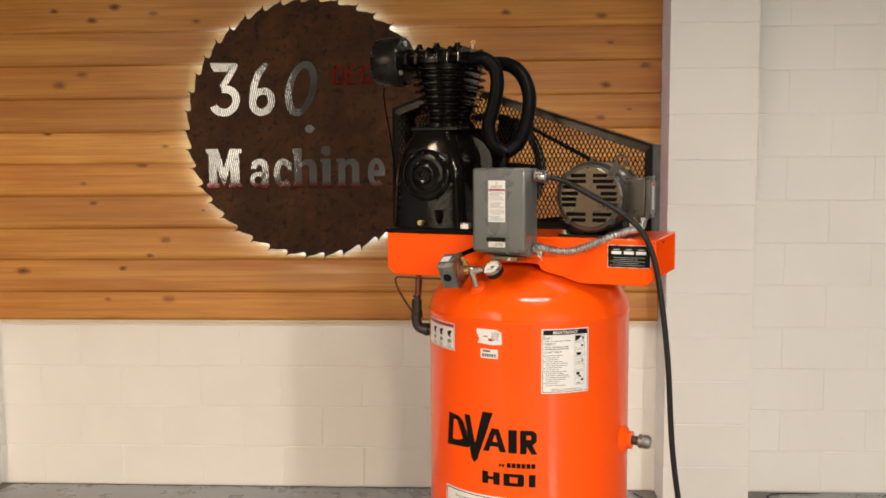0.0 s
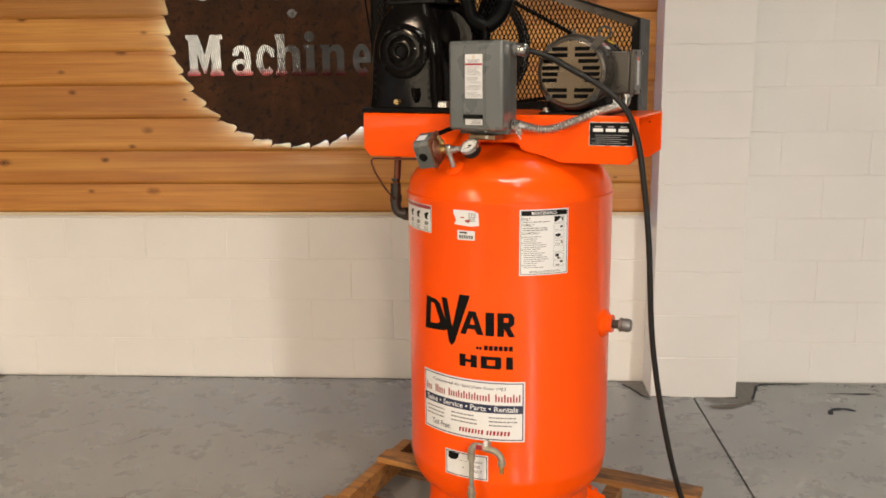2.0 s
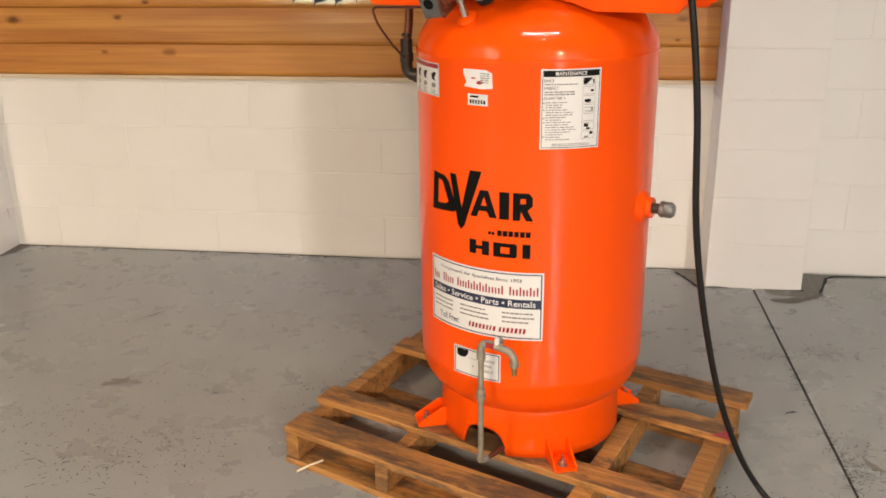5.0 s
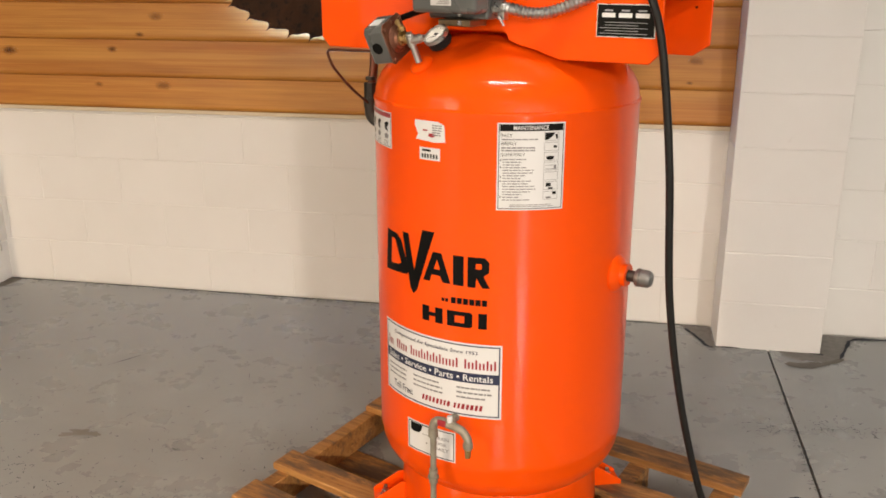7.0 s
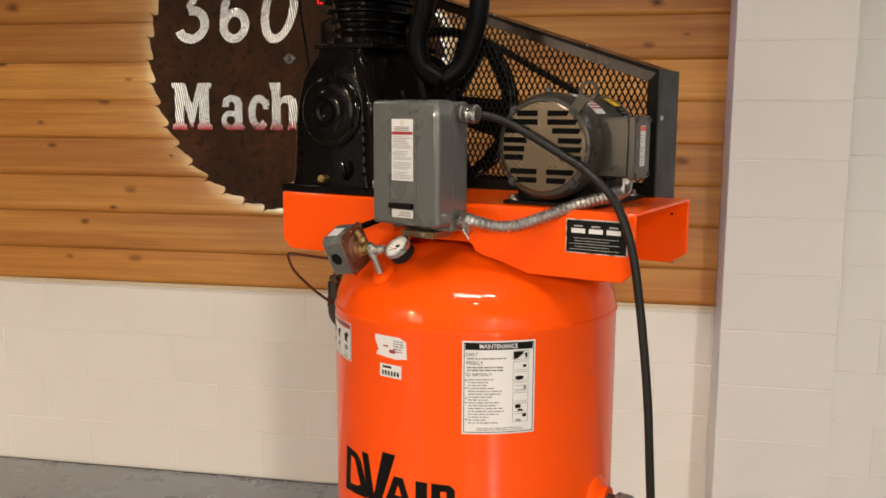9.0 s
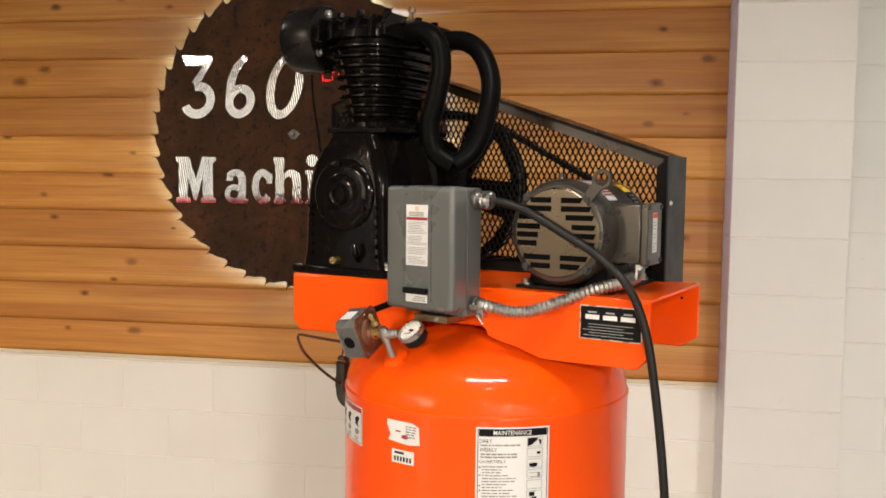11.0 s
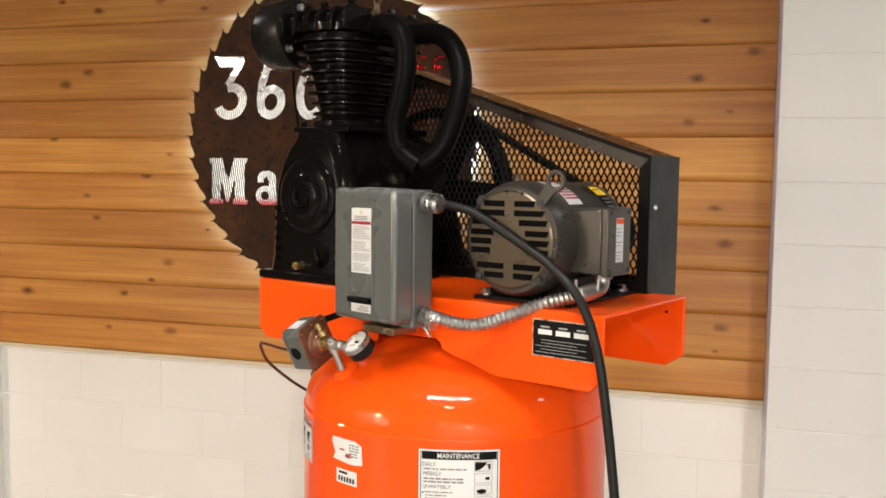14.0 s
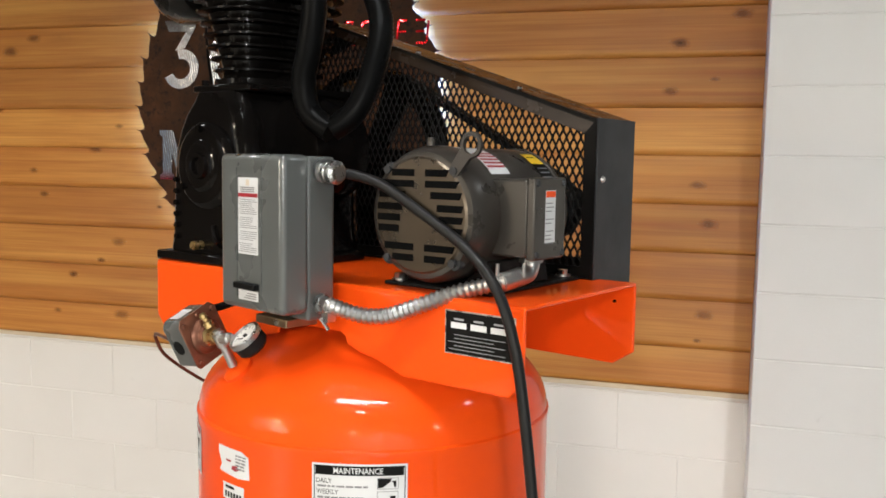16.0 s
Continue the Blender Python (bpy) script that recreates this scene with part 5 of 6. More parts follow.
bm = B()
curved_poly(bm, [(-100.6, 1.139), (-89.5, 1.139), (-86.6, 1.132), (-86.2, 1.098), (-91.0, 1.095), (-100.2, 1.099), (-99.0, 1.110), (-99.9, 1.120), (-100.7, 1.128)], R + 0.0009, 0)
curved_card(bm, -96.6, -94.2, 1.1175, 1.1205, R + 0.0013, 1)
curved_poly(bm, [(-93.6, 1.113), (-91.4, 1.114), (-90.6, 1.109), (-92.0, 1.105), (-94.0, 1.107)], R + 0.0013, 1)
bars(bm, -92.0, -87.6, 1.108, 1.133, 5, 2, 0.5, 31, 0.2)
part("torn_sticker", bm, [WHITE, RED, GREYPRINT], tank, "torn white paper sticker", smooth=60)
bm = B()
curved_card(bm, -98.3, -88.5, 1.057, 1.083, R + 0.0009, 0)
curved_card(bm, -97.0, -92.8, 1.075, 1.0795, R + 0.0013, 1)
for k in range(6):
    curved_card(bm, -97.2 + 1.35 * k, -96.35 + 1.35 * k, 1.061, 1.070, R + 0.0013, 1)
part("number_sticker", bm, [WHITE, BLACK], tank, "small white sticker with black marks", smooth=60)

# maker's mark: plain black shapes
bm = B()
L = R + 0.0010
curved_poly(bm, [(-121.0, 0.880), (-113.0, 0.876), (-110.0, 0.865), (-104.6, 0.800), (-106.5, 0.790), (-122.6, 0.782)], L)
curved_poly(bm, [(-109.0, 0.886), (-105.2, 0.886), (-101.9, 0.806), (-97.3, 0.902), (-91.2, 0.902), (-100.3, 0.762), (-102.4, 0.750), (-104.2, 0.762)], L)
curved_poly(bm, [(-97.0, 0.790), (-92.0, 0.858), (-88.0, 0.858), (-83.8, 0.792), (-87.4, 0.792), (-88.6, 0.806), (-92.6, 0.806), (-93.6, 0.790)], L)
curved_card(bm, -82.8, -78.2, 0.791, 0.858, L)
curved_poly(bm, [(-76.6, 0.790), (-76.6, 0.858), (-69.6, 0.858), (-67.8, 0.848), (-67.8, 0.826), (-70.0, 0.816), (-67.4, 0.790), (-70.6, 0.790), (-73.0, 0.812), (-73.2, 0.790)], L)
pieces("maker_mark", bm, BLACK, tank, "black shape of the maker's mark", 60)
bm = B()
curved_poly(bm, [(-117.0, 0.864), (-114.2, 0.861), (-110.0, 0.812), (-112.6, 0.806), (-117.7, 0.803)], L + 0.0004)
curved_poly(bm, [(-91.4, 0.820), (-90.0, 0.842), (-88.6, 0.820)], L + 0.0004)
curved_card(bm, -73.2, -70.9, 0.832, 0.844, L + 0.0004)
pieces("mark_counter", bm, ORANGE, tank, smooth=60)
bm = B()
for k in range(2):
    curved_card(bm, -87.9 + 1.7 * k, -86.6 + 1.7 * k, 0.750, 0.758, L)
for k in range(6):
    curved_card(bm, -83.6 + 2.6 * k, -81.5 + 2.6 * k, 0.749, 0.763, L)
pieces("small_mark", bm, BLACK, tank, "", 60)
bm = B()
for a0, a1 in ((-97.5, -93.9), (-91.0, -87.4)):
    curved_card(bm, a0, a1, 0.696, 0.732, L)
curved_card(bm, -94.2, -90.8, 0.7095, 0.7185, L)
curved_card(bm, -85.4, -75.0, 0.722, 0.732, L)
curved_card(bm, -85.4, -75.0, 0.696, 0.706, L)
curved_card(bm, -85.4, -82.0, 0.705, 0.723, L)
curved_card(bm, -77.8, -74.4, 0.699, 0.729, L)
curved_card(bm, -72.0, -68.4, 0.696, 0.732, L)
pieces("model_mark", bm, BLACK, tank, "", 60)

# ---- power cable ----
bm = B()
tube(bm, [(0.110, -0.200, 1.562), (0.140, -0.188, 1.556), (0.172, -0.176, 1.543), (0.243, -0.172, 1.505), (0.320, -0.176, 1.463), (0.378, -0.186, 1.415), (0.413, -0.192, 1.345), (0.434, -0.192, 1.24),
          (0.455, -0.188, 1.06), (0.470, -0.172, 0.80), (0.500, -0.140, 0.57), (0.545, -0.085, 0.335), (0.598, -0.025, 0.155), (0.648, 0.02, 0.045), (0.700, -0.005, 0.014), (0.765, -0.09, 0.0105), (0.84, -0.35, 0.0105),
          (0.93, -0.8, 0.0105), (1.2, -1.5, 0.0105)], 0.0078, 14, 8)
cable = part("power_cable", bm, CABLE, None, "thick black rubber power cable hanging from the grey box", at=COMP)
tagged(cable, category="cable")

# ---- pallet ----
pallet = tagged(empty("pallet", COMP), "worn wooden shipping pallet with stained open boards", "pallet")


def plank(name, x0, x1, y0, y1, z0, z1, seed, skew=0.0):
    """A rough board, slightly uneven along its length."""
    rg = random.Random(seed)
    bm = B()
    n = 10
    prev = None
    for i in range(n + 1):
        t = i / n
        x = x0 + (x1 - x0) * t
        o = skew * (t - 0.5)
        j = [0.0015 * (rg.random() - 0.5) for _ in range(4)]
        c = 0.003
        pts = [(x, y0 + o + j[0], z0), (x, y1 + o + j[1], z0), (x, y1 + o + j[1], z1 - c + j[3]), (x, y1 + o - c + j[1], z1 + j[3]), (x, y0 + o + c + j[0], z1 + j[2]), (x, y0 + o + j[0], z1 - c + j[2])]
        cur = [bm.verts.new(p) for p in pts]
        if prev:
            for k in range(6):
                bm.faces.new((prev[k], prev[(k + 1) % 6], cur[(k + 1) % 6], cur[k])).material_index = 1 if k == 3 else 0
        else:
            bm.faces.new(cur)
        prev = cur
    bm.faces.new(prev[::-1])
    return part(name, bm, [PALLET, SOILED], pallet, smooth=30)


for i, (x0, x1, y0, y1, skew) in enumerate(((-0.582, 0.560, -0.442, -0.346, -0.090), (-0.598, 0.545, -0.252, -0.166, -0.072), (-0.578, 0.553, 0.150, 0.238, -0.090), (-0.530, 0.558, 0.350, 0.440, -0.060))):
    plank("deck_board", x0, x1, y0, y1, 0.098, 0.1165, 40 + i, skew)
for i, (x0, x1) in enumerate(((-0.583, -0.541), (-0.268, -0.228), (0.242, 0.294), (0.484, 0.538))):
    bm = B()
    dy = -0.078 * (x0 + 0.583)
    quad_box(bm, x0, x1, -0.394 + dy, 0.425 + dy, 0.0165, 0.0975)
    part("stringer", bm, PALLET, pallet, bevel=0.003)
for i, (y0, y1) in enumerate(((-0.442, -0.338), (-0.04, 0.06), (0.27, 0.37))):
    plank("bottom_board", -0.585, 0.545, y0, y1, 0.0, 0.016, 60 + i, -0.088)
bm = B()
prism(bm, [(0.500, 0.103), (0.552, 0.098), (0.5545, 0.150), (0.535, 0.146)], 0.1166, 0.1172, "z")
prism(bm, [(0.098, 0.098), (0.150, 0.102), (0.158, 0.114), (0.100, 0.1155)], 0.5530, 0.5540, "x")
pieces("paint_mark", bm, RED, pallet, "smear of red paint")
bm = B()
tube(bm, [(-0.513, 2.527, 0.0060), (-0.482, 2.546, 0.0160), (-0.446, 2.564, 0.0245)], 0.0034, 6, 3)
tagged(part("wood_splinter", bm, PALEWOOD, None, "pale thin splinter of wood lying on the floor"), category="splinter")

# ---- wall lining, sign, floor marks ----
siding = empty("siding", pose(0, 0, 0))
tagged(siding, "knotty cedar lap siding fixed to the block wall", "siding", kind="structure")
edges = [0.850, 0.987, 1.146, 1.301, 1.458, 1.615, 1.768, 1.928, 2.085, 2.244, 2.405, 2.563, 2.722, 2.88]
# each board's tone and yellowness; upper ones also darkened for weaker light there
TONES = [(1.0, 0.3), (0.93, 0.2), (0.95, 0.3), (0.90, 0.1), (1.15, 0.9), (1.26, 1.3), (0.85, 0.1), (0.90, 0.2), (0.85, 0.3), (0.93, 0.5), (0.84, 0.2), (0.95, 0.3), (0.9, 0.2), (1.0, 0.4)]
for i in range(len(edges) - 1):
    z0, z1 = edges[i], edges[i + 1]
    h = z1 - z0
    bm = B()
    prof = [(WALL_Y, -0.004), (WOOD_Y + 0.013, -0.004), (WOOD_Y + 0.0075, -0.0015), (WOOD_Y + 0.0035, 0.0025), (WOOD_Y + 0.001, 0.008), (WOOD_Y, 0.014), (WOOD_Y + 0.0008, 0.020), (WOOD_Y + 0.0190, h - 0.002), (WALL_Y, h - 0.002)]
    a = [bm.verts.new((LEFT_X, y, z)) for y, z in prof]
    b = [bm.verts.new((PIL_X0 - 0.001, y, z)) for y, z in prof]
    bm.faces.new(a)
    bm.faces.new(b[::-1])
    for k in range(len(prof)):
        j = (k + 1) % len(prof)
        bm.faces.new((a[j], a[k], b[k], b[j]))
    board = part("board", bm, SIDING, siding, at=pose(0, 0, z0), smooth=50)
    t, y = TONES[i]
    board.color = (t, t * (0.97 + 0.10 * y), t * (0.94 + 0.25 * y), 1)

# knots: x, height and half-width
KNOTS = [(-1.898, 2.297, 0.021), (-1.598, 2.326, 0.018), (-1.388, 2.287, 0.017), (-2.084, 2.343, 0.016), (-1.787, 2.36, 0.024), (-1.96, 2.042, 0.024), (-2.071, 1.991, 0.027),
         (-1.562, 1.695, 0.013), (-1.68, 1.608, 0.023), (-1.971, 1.517, 0.016), (-1.929, 1.422, 0.018), (-1.385, 1.385, 0.010), (-1.576, 1.241, 0.023), (-1.796, 1.101, 0.018),
         (-1.572, 0.948, 0.025), (-2.145, 1.761, 0.019), (-1.653, 1.165, 0.015), (0.552, 1.968, 0.023), (0.663, 1.853, 0.011), (0.528, 1.816, 0.019), (0.625, 1.517, 0.019),
         (0.665, 1.393, 0.023), (0.66, 1.095, 0.021), (0.643, 1.012, 0.009), (0.573, 2.165, 0.015), (0.738, 2.056, 0.023), (0.083, 2.308, 0.019), (0.53, 2.286, 0.022),
         (-2.298, 1.089, 0.028), (-1.876, 0.948, 0.015)]
disc = bpy.data.meshes.new("knot")
disc.from_pydata([(math.cos(a), 0, math.sin(a)) for a in [math.pi * i / 8 for i in range(16)]], [], [tuple(range(16))])
disc.materials.append(KNOT)
for i, (x, z, r) in enumerate(KNOTS):
    low = max(e for e in edges if e <= z)
    high = min(e for e in edges if e > z)
    y = WOOD_Y + 0.0005 + 0.0185 * max(0.0, (z - low - 0.012) / (high - low - 0.014)) - 0.0012
    knot = new("knot", disc)
    knot.parent = siding
    knot.matrix_basis = pose(x, y, z, -7.0, 0, 0) @ Matrix.Diagonal((r * 2.3, 1, r * 1.25, 1))

# strip added for the bright line where the block top is lit
trim = setting("trim", (LEFT_X, PIL_X0 - 0.001, WOOD_Y + 0.008, WALL_Y - 0.001, 0.830, 0.8455), PALEWOOD, "pale strip added under the siding for its brightly lit edge", "trim")

# round saw-blade sign
SX, SZ, SR, SY = -0.833, 1.772, 0.597, 4.256
sign = tagged(empty("saw_blade_sign", pose(SX, SY, SZ)), "rusted round saw blade hung as a back-lit sign", "sign")
bm = B()
teeth = 42
rim = []
for k in range(teeth):
    a0 = 2 * math.pi * k / teeth
    st = 2 * math.pi / teeth
    for t, r in ((0.0, SR - 0.002), (0.10, SR - 0.006), (0.30, SR - 0.002), (0.55, SR + 0.006), (0.80, SR + 0.010), (0.93, SR + 0.016), (1.02, SR + 0.030), (0.985, SR + 0.012)):
        a = a0 + st * t
        rim.append((-r * math.cos(a), r * math.sin(a)))
prism(bm, rim, -0.002, 0.002)
part("blade", bm, RUST, sign, "rusted steel saw blade with hooked teeth", smooth=0)
bm = B()
lathe(bm, [(0.0, 0.030), (0.007, 0.028), (0.010, 0.02), (0.011, 0.008), (0.018, 0.006), (0.020, 0.002), (0.0, 0.002)], (-0.014, 0.0, 0.0), (0, -1, 0), 20)
for x in (-0.032, 0.006):
    rod(bm, (x, -0.002, 0.002), (x, -0.006, 0.002), 0.005, seg=8)
part("centre_bolt", bm, CAPGREY, sign, "steel bolt at the blade's centre")
bm = B()
lathe(bm, [(SR - 0.022, 0.013), (SR - 0.013, 0.013), (SR - 0.013, 0.016), (SR - 0.022, 0.016)], (0, 0, 0), (0, 1, 0), 96, closed=True)
part("led_ring", bm, LED, sign, "white light strip behind the blade", smooth=0)


def slab(bm, pts, front=-0.006):
    prism(bm, [(x - SX, z - SZ) for x, z in pts], front, -0.0022)


def ring_shape(bm, cx, cz, rx, rz, lean, w, a0=0, a1=360, n=36):
    """A leaning oval band, closed or open."""
    pts = []
    for s, m in ((1, 1.0), (-1, 0.0)):
        seq = range(n + 1) if s > 0 else range(n, -1, -1)
        for i in seq:
            a = radians(a0 + (a1 - a0) * i / n)
            x, z = (rx - w * (1 - m)) * math.cos(a), (rz - w * (1 - m)) * math.sin(a)
            pts.append((cx + x + lean * z - SX, cz + z - SZ))
    m = n + 1
    f, g = [bm.verts.new((x, -0.006, z)) for x, z in pts], [bm.verts.new((x, -0.0022, z)) for x, z in pts]
    for i in range(n):
        j = 2 * m - 1 - i
        bm.faces.new((f[i], f[i + 1], f[j - 1], f[j]))
        bm.faces.new((g[i], g[j], g[j - 1], g[i + 1]))
        bm.faces.new((f[i], g[i], g[i + 1], f[i + 1]))
        bm.faces.new((f[j], f[j - 1], g[j - 1], g[j]))
# bright metal shapes of the sign, drawn plain
def sign_part(bm, material, label):
    part("sign_shape", bm, material, sign, label, smooth=0)


def scaled_slab(bm, x0, z0, w, h, pts, front=-0.006):
    slab(bm, [(x0 + u * w, z0 + v * h) for u, v in pts], front)


bm = B()
ring_shape(bm, -1.251, 1.907, 0.074, 0.073, 0.10, 0.036, -155, 108)
slab(bm, [(-1.318, 2.085), (-1.187, 2.083), (-1.185, 2.060), (-1.233, 1.984), (-1.275, 1.975), (-1.228, 2.043), (-1.300, 2.045)], -0.0068)
sign_part(bm, STEELMIRROR, "corrugated bright metal curved shape")
bm = B()
ring_shape(bm, -1.070, 1.902, 0.062, 0.067, 0.10, 0.034)
slab(bm, [(-1.132, 1.905), (-1.124, 1.980), (-1.096, 2.045), (-1.056, 2.084), (-1.036, 2.076), (-1.046, 2.058), (-1.074, 2.020), (-1.092, 1.970), (-1.098, 1.905)], -0.0068)
sign_part(bm, STEELMIRROR, "corrugated bright metal curled shape")
bm = B()
ring_shape(bm, -0.882, 1.961, 0.074, 0.129, 0.20, 0.034)
sign_part(bm, STEELMIRROR, "corrugated bright metal oval ring")
# the lower row: left and right edge of each shape; feet at ZF, low tops at XH, high tops at CAP
ZF, XH, CAP = 1.494, 0.137, 0.186
FOOT = "corrugated bright metal block with a red foot"
bm = B()
scaled_slab(bm, -1.348, ZF, 0.172, CAP, [(0, 0), (0, 0.10), (0.07, 0.13), (0.07, 0.87), (0, 0.90), (0, 1), (0.34, 1), (0.50, 0.52), (0.66, 1), (1, 1), (1, 0.90), (0.93, 0.87), (0.93, 0.13), (1, 0.10), (1, 0),
                                         (0.62, 0), (0.62, 0.10), (0.67, 0.13), (0.67, 0.55), (0.52, 0.06), (0.45, 0.06), (0.30, 0.55), (0.30, 0.13), (0.36, 0.10), (0.36, 0)])
sign_part(bm, STEELRED, FOOT)
bm = B()
x0, w = -1.137, 0.094
ring_shape(bm, x0 + 0.42 * w, ZF + 0.038, 0.040, 0.039, 0.0, 0.022)
scaled_slab(bm, x0, ZF, w, XH, [(0.62, 0.0), (0.62, 0.72), (0.52, 0.82), (0.40, 0.80), (0.36, 0.66), (0.06, 0.66), (0.12, 0.90), (0.36, 1.0), (0.64, 1.0), (0.88, 0.92), (0.96, 0.74), (0.96, 0.16), (1.06, 0.12), (1.06, 0.0)], -0.0068)
sign_part(bm, STEELRED, FOOT)
bm = B()
ring_shape(bm, -0.976, ZF + XH / 2, 0.046, XH / 2 + 0.002, 0.0, 0.030, 48, 318)
scaled_slab(bm, -0.976, ZF + 0.082, 0.042, 0.046, [(0.35, 0.55), (0.55, 0.95), (1.0, 0.8), (1.0, 0.0), (0.45, 0.0)], -0.0068)
sign_part(bm, STEELRED, FOOT)
for x0, w, h in ((-0.930, 0.122, CAP), (-0.720, 0.116, XH)):
    bm = B()
    scaled_slab(bm, x0, ZF, w, h, [(0, 0), (0, 0.10), (0.06, 0.12), (0.06, 0.86), (0, 0.88), (0, 1), (0.36, 1), (0.36, 0.12), (0.42, 0.10), (0.42, 0)])
    scaled_slab(bm, x0, ZF, w, XH, [(0.3601, 0.70), (0.3601, 0.90), (0.50, 0.99), (0.72, 1.0), (0.88, 0.90), (0.94, 0.74), (0.94, 0.14), (1.0, 0.12), (1.0, 0), (0.58, 0), (0.58, 0.12), (0.64, 0.14), (0.64, 0.72), (0.54, 0.80), (0.44, 0.78)])
    sign_part(bm, STEELRED, FOOT)
bm = B()
scaled_slab(bm, -0.797, ZF, 0.058, XH, [(0, 0), (0, 0.10), (0.16, 0.14), (0.16, 0.86), (0, 0.88), (0, 1), (0.84, 1), (0.84, 0.14), (1, 0.10), (1, 0)])
rod(bm, (-0.770 - SX, -0.006, 1.668 - SZ), (-0.770 - SX, -0.0022, 1.668 - SZ), 0.024, seg=20)
sign_part(bm, STEELRED, FOOT)
bm = B()
ring_shape(bm, -0.529, ZF + XH / 2, 0.042, XH / 2 + 0.002, 0.0, 0.028, 0, 312)
scaled_slab(bm, -0.543, ZF + 0.054, 0.052, 0.026, [(0, 0), (0, 1), (1.05, 1), (1.05, 0)], -0.0068)
sign_part(bm, STEELRED, FOOT)
# small red outlines: left, right, top, middle and bottom bars of each
for k, (l, r, t, m, b) in enumerate(((1, 1, 1, 0, 1), (1, 0, 1, 1, 1), (1, 0, 1, 0, 1), (1, 1, 1, 1, 0), (1, 0, 1, 1, 1), (1, 0, 1, 1, 1), (0, 1, 1, 1, 1))):
    bm = B()
    x0, w = -0.732 + 0.0665 * k, 0.0075
    lean = 0.008
    for on, (a, b0, c, d) in ((l, (0, w, 1.978, 2.063)), (r, (0.050 - w, 0.050, 1.984, 2.057)), (t, (w, 0.050 - w, 2.063 - w, 2.063)), (m, (w, 0.038, 2.018, 2.018 + w)), (b, (w, 0.050 - w, 1.978, 1.978 + w))):
        if on:
            slab(bm, [(x0 + a, c), (x0 + b0, c), (x0 + b0 + lean * (d - c) / 0.085, d), (x0 + a + lean * (d - c) / 0.085, d)])
    if k == 2:
        slab(bm, [(x0 + 0.028, 2.010), (x0 + 0.050, 2.010), (x0 + 0.050, 1.984), (x0 + 0.0425, 1.984), (x0 + 0.0425, 2.003), (x0 + 0.028, 2.003)])
    sign_part(bm, REDMIRROR, "small red metal outline shape")


def floor_blot(name, cx, cy, rx, ry, seed, material, label, bend=0.0, turn=0.0):
    """A thin patch with an uneven outline."""
    rg = random.Random(seed)
    bm = B()
    pts = []
    for i in range(40):
        a = 2 * math.pi * i / 40
        k = 0.75 + 0.25 * math.sin(3 * a + seed) + 0.22 * (rg.random() - 0.5) + 0.15 * math.sin(7 * a + 2 * seed)
        x, y = rx * k * math.cos(a), ry * k * math.sin(a)
        y += bend * x * x
        c, s = math.cos(turn), math.sin(turn)
        pts.append((cx + c * x - s * y, cy + s * x + c * y))
    top = [bm.verts.new((x, y, 0.0012)) for x, y in pts]
    mid_v = bm.verts.new((cx, cy, 0.0014))
    for i in range(40):
        bm.faces.new((mid_v, top[i], top[(i + 1) % 40]))
    ob = part(name, bm, material, None, label, smooth=0)
    return tagged(ob, category="floor mark")


def ragged(name, corners, material, label, z=0.001, rough=0.006, seed=1, band=None):
    """A thin flat patch on the floor with a broken outline between its corners; band: its edge's material and width."""
    rg = random.Random(seed)
    pts = []
    for (x0, y0), (x1, y1) in zip(corners, corners[1:] + corners[:1]):
        n = max(2, int(math.hypot(x1 - x0, y1 - y0) / 0.014))
        for k in range(n):
            t = k / n
            pts.append((x0 + (x1 - x0) * t + rough * (rg.random() - 0.5), y0 + (y1 - y0) * t + rough * (rg.random() - 0.5)))
    bm = B()
    bm.faces.new([bm.verts.new((x, y, z)) for x, y in pts])
    ob = part(name, bm, material, None, label, smooth=0)
    return tagged(ob, category="floor mark")


# bare concrete where the floor paint stops round the pier
ragged("bare_patch", [(1.208, 4.106), (1.208, 4.310), (1.42, 4.310), (1.375, 4.285), (1.345, 4.262), (1.315, 4.19), (1.285, 4.10), (1.262, 4.062), (1.205, 4.03), (1.10, 4.035), (1.06, 4.07), (1.05, 4.106)],
       CEMENT, "bare rough concrete at the foot of the pier", seed=4)
ragged("bare_patch", [(0.808, 4.09), (0.775, 4.10), (0.752, 4.16), (0.700, 4.262), (0.690, 4.310), (0.808, 4.310)], CEMENT, "bare rough concrete at the foot of the pier", seed=5)
ragged("floor_stain", [(1.050, 3.985), (1.075, 3.962), (1.115, 3.952), (1.160, 3.962), (1.185, 3.985), (1.215, 4.005), (1.262, 4.035), (1.288, 4.068), (1.270, 4.078), (1.235, 4.045), (1.190, 4.022), (1.150, 4.022), (1.120, 4.008), (1.075, 4.005)],
       STAIN, "brown patch of bare concrete beside the pier", 0.0022, seed=6)
ragged("floor_crack", [(1.270, 4.070), (1.292, 4.10), (1.322, 4.185), (1.350, 4.255), (1.385, 4.278), (1.470, 4.286), (1.60, 4.292), (1.60, 4.300), (1.45, 4.299), (1.375, 4.292), (1.338, 4.262), (1.312, 4.19), (1.280, 4.108)],
       DARKMARK, "dark broken edge of the floor paint", 0.0026, seed=7)
ragged("floor_crack", [(0.700, 4.268), (0.748, 4.170), (0.770, 4.103), (0.800, 4.088), (0.802, 4.098), (0.780, 4.112), (0.760, 4.172), (0.712, 4.270)], DARKMARK, "dark broken edge of the floor paint", 0.0026, seed=8)
ragged("floor_crack", [(1.165, 4.098), (1.212, 4.094), (1.216, 4.106), (1.165, 4.108)], DARKMARK, "dark gap at the corner of the pier", 0.0028, seed=9)
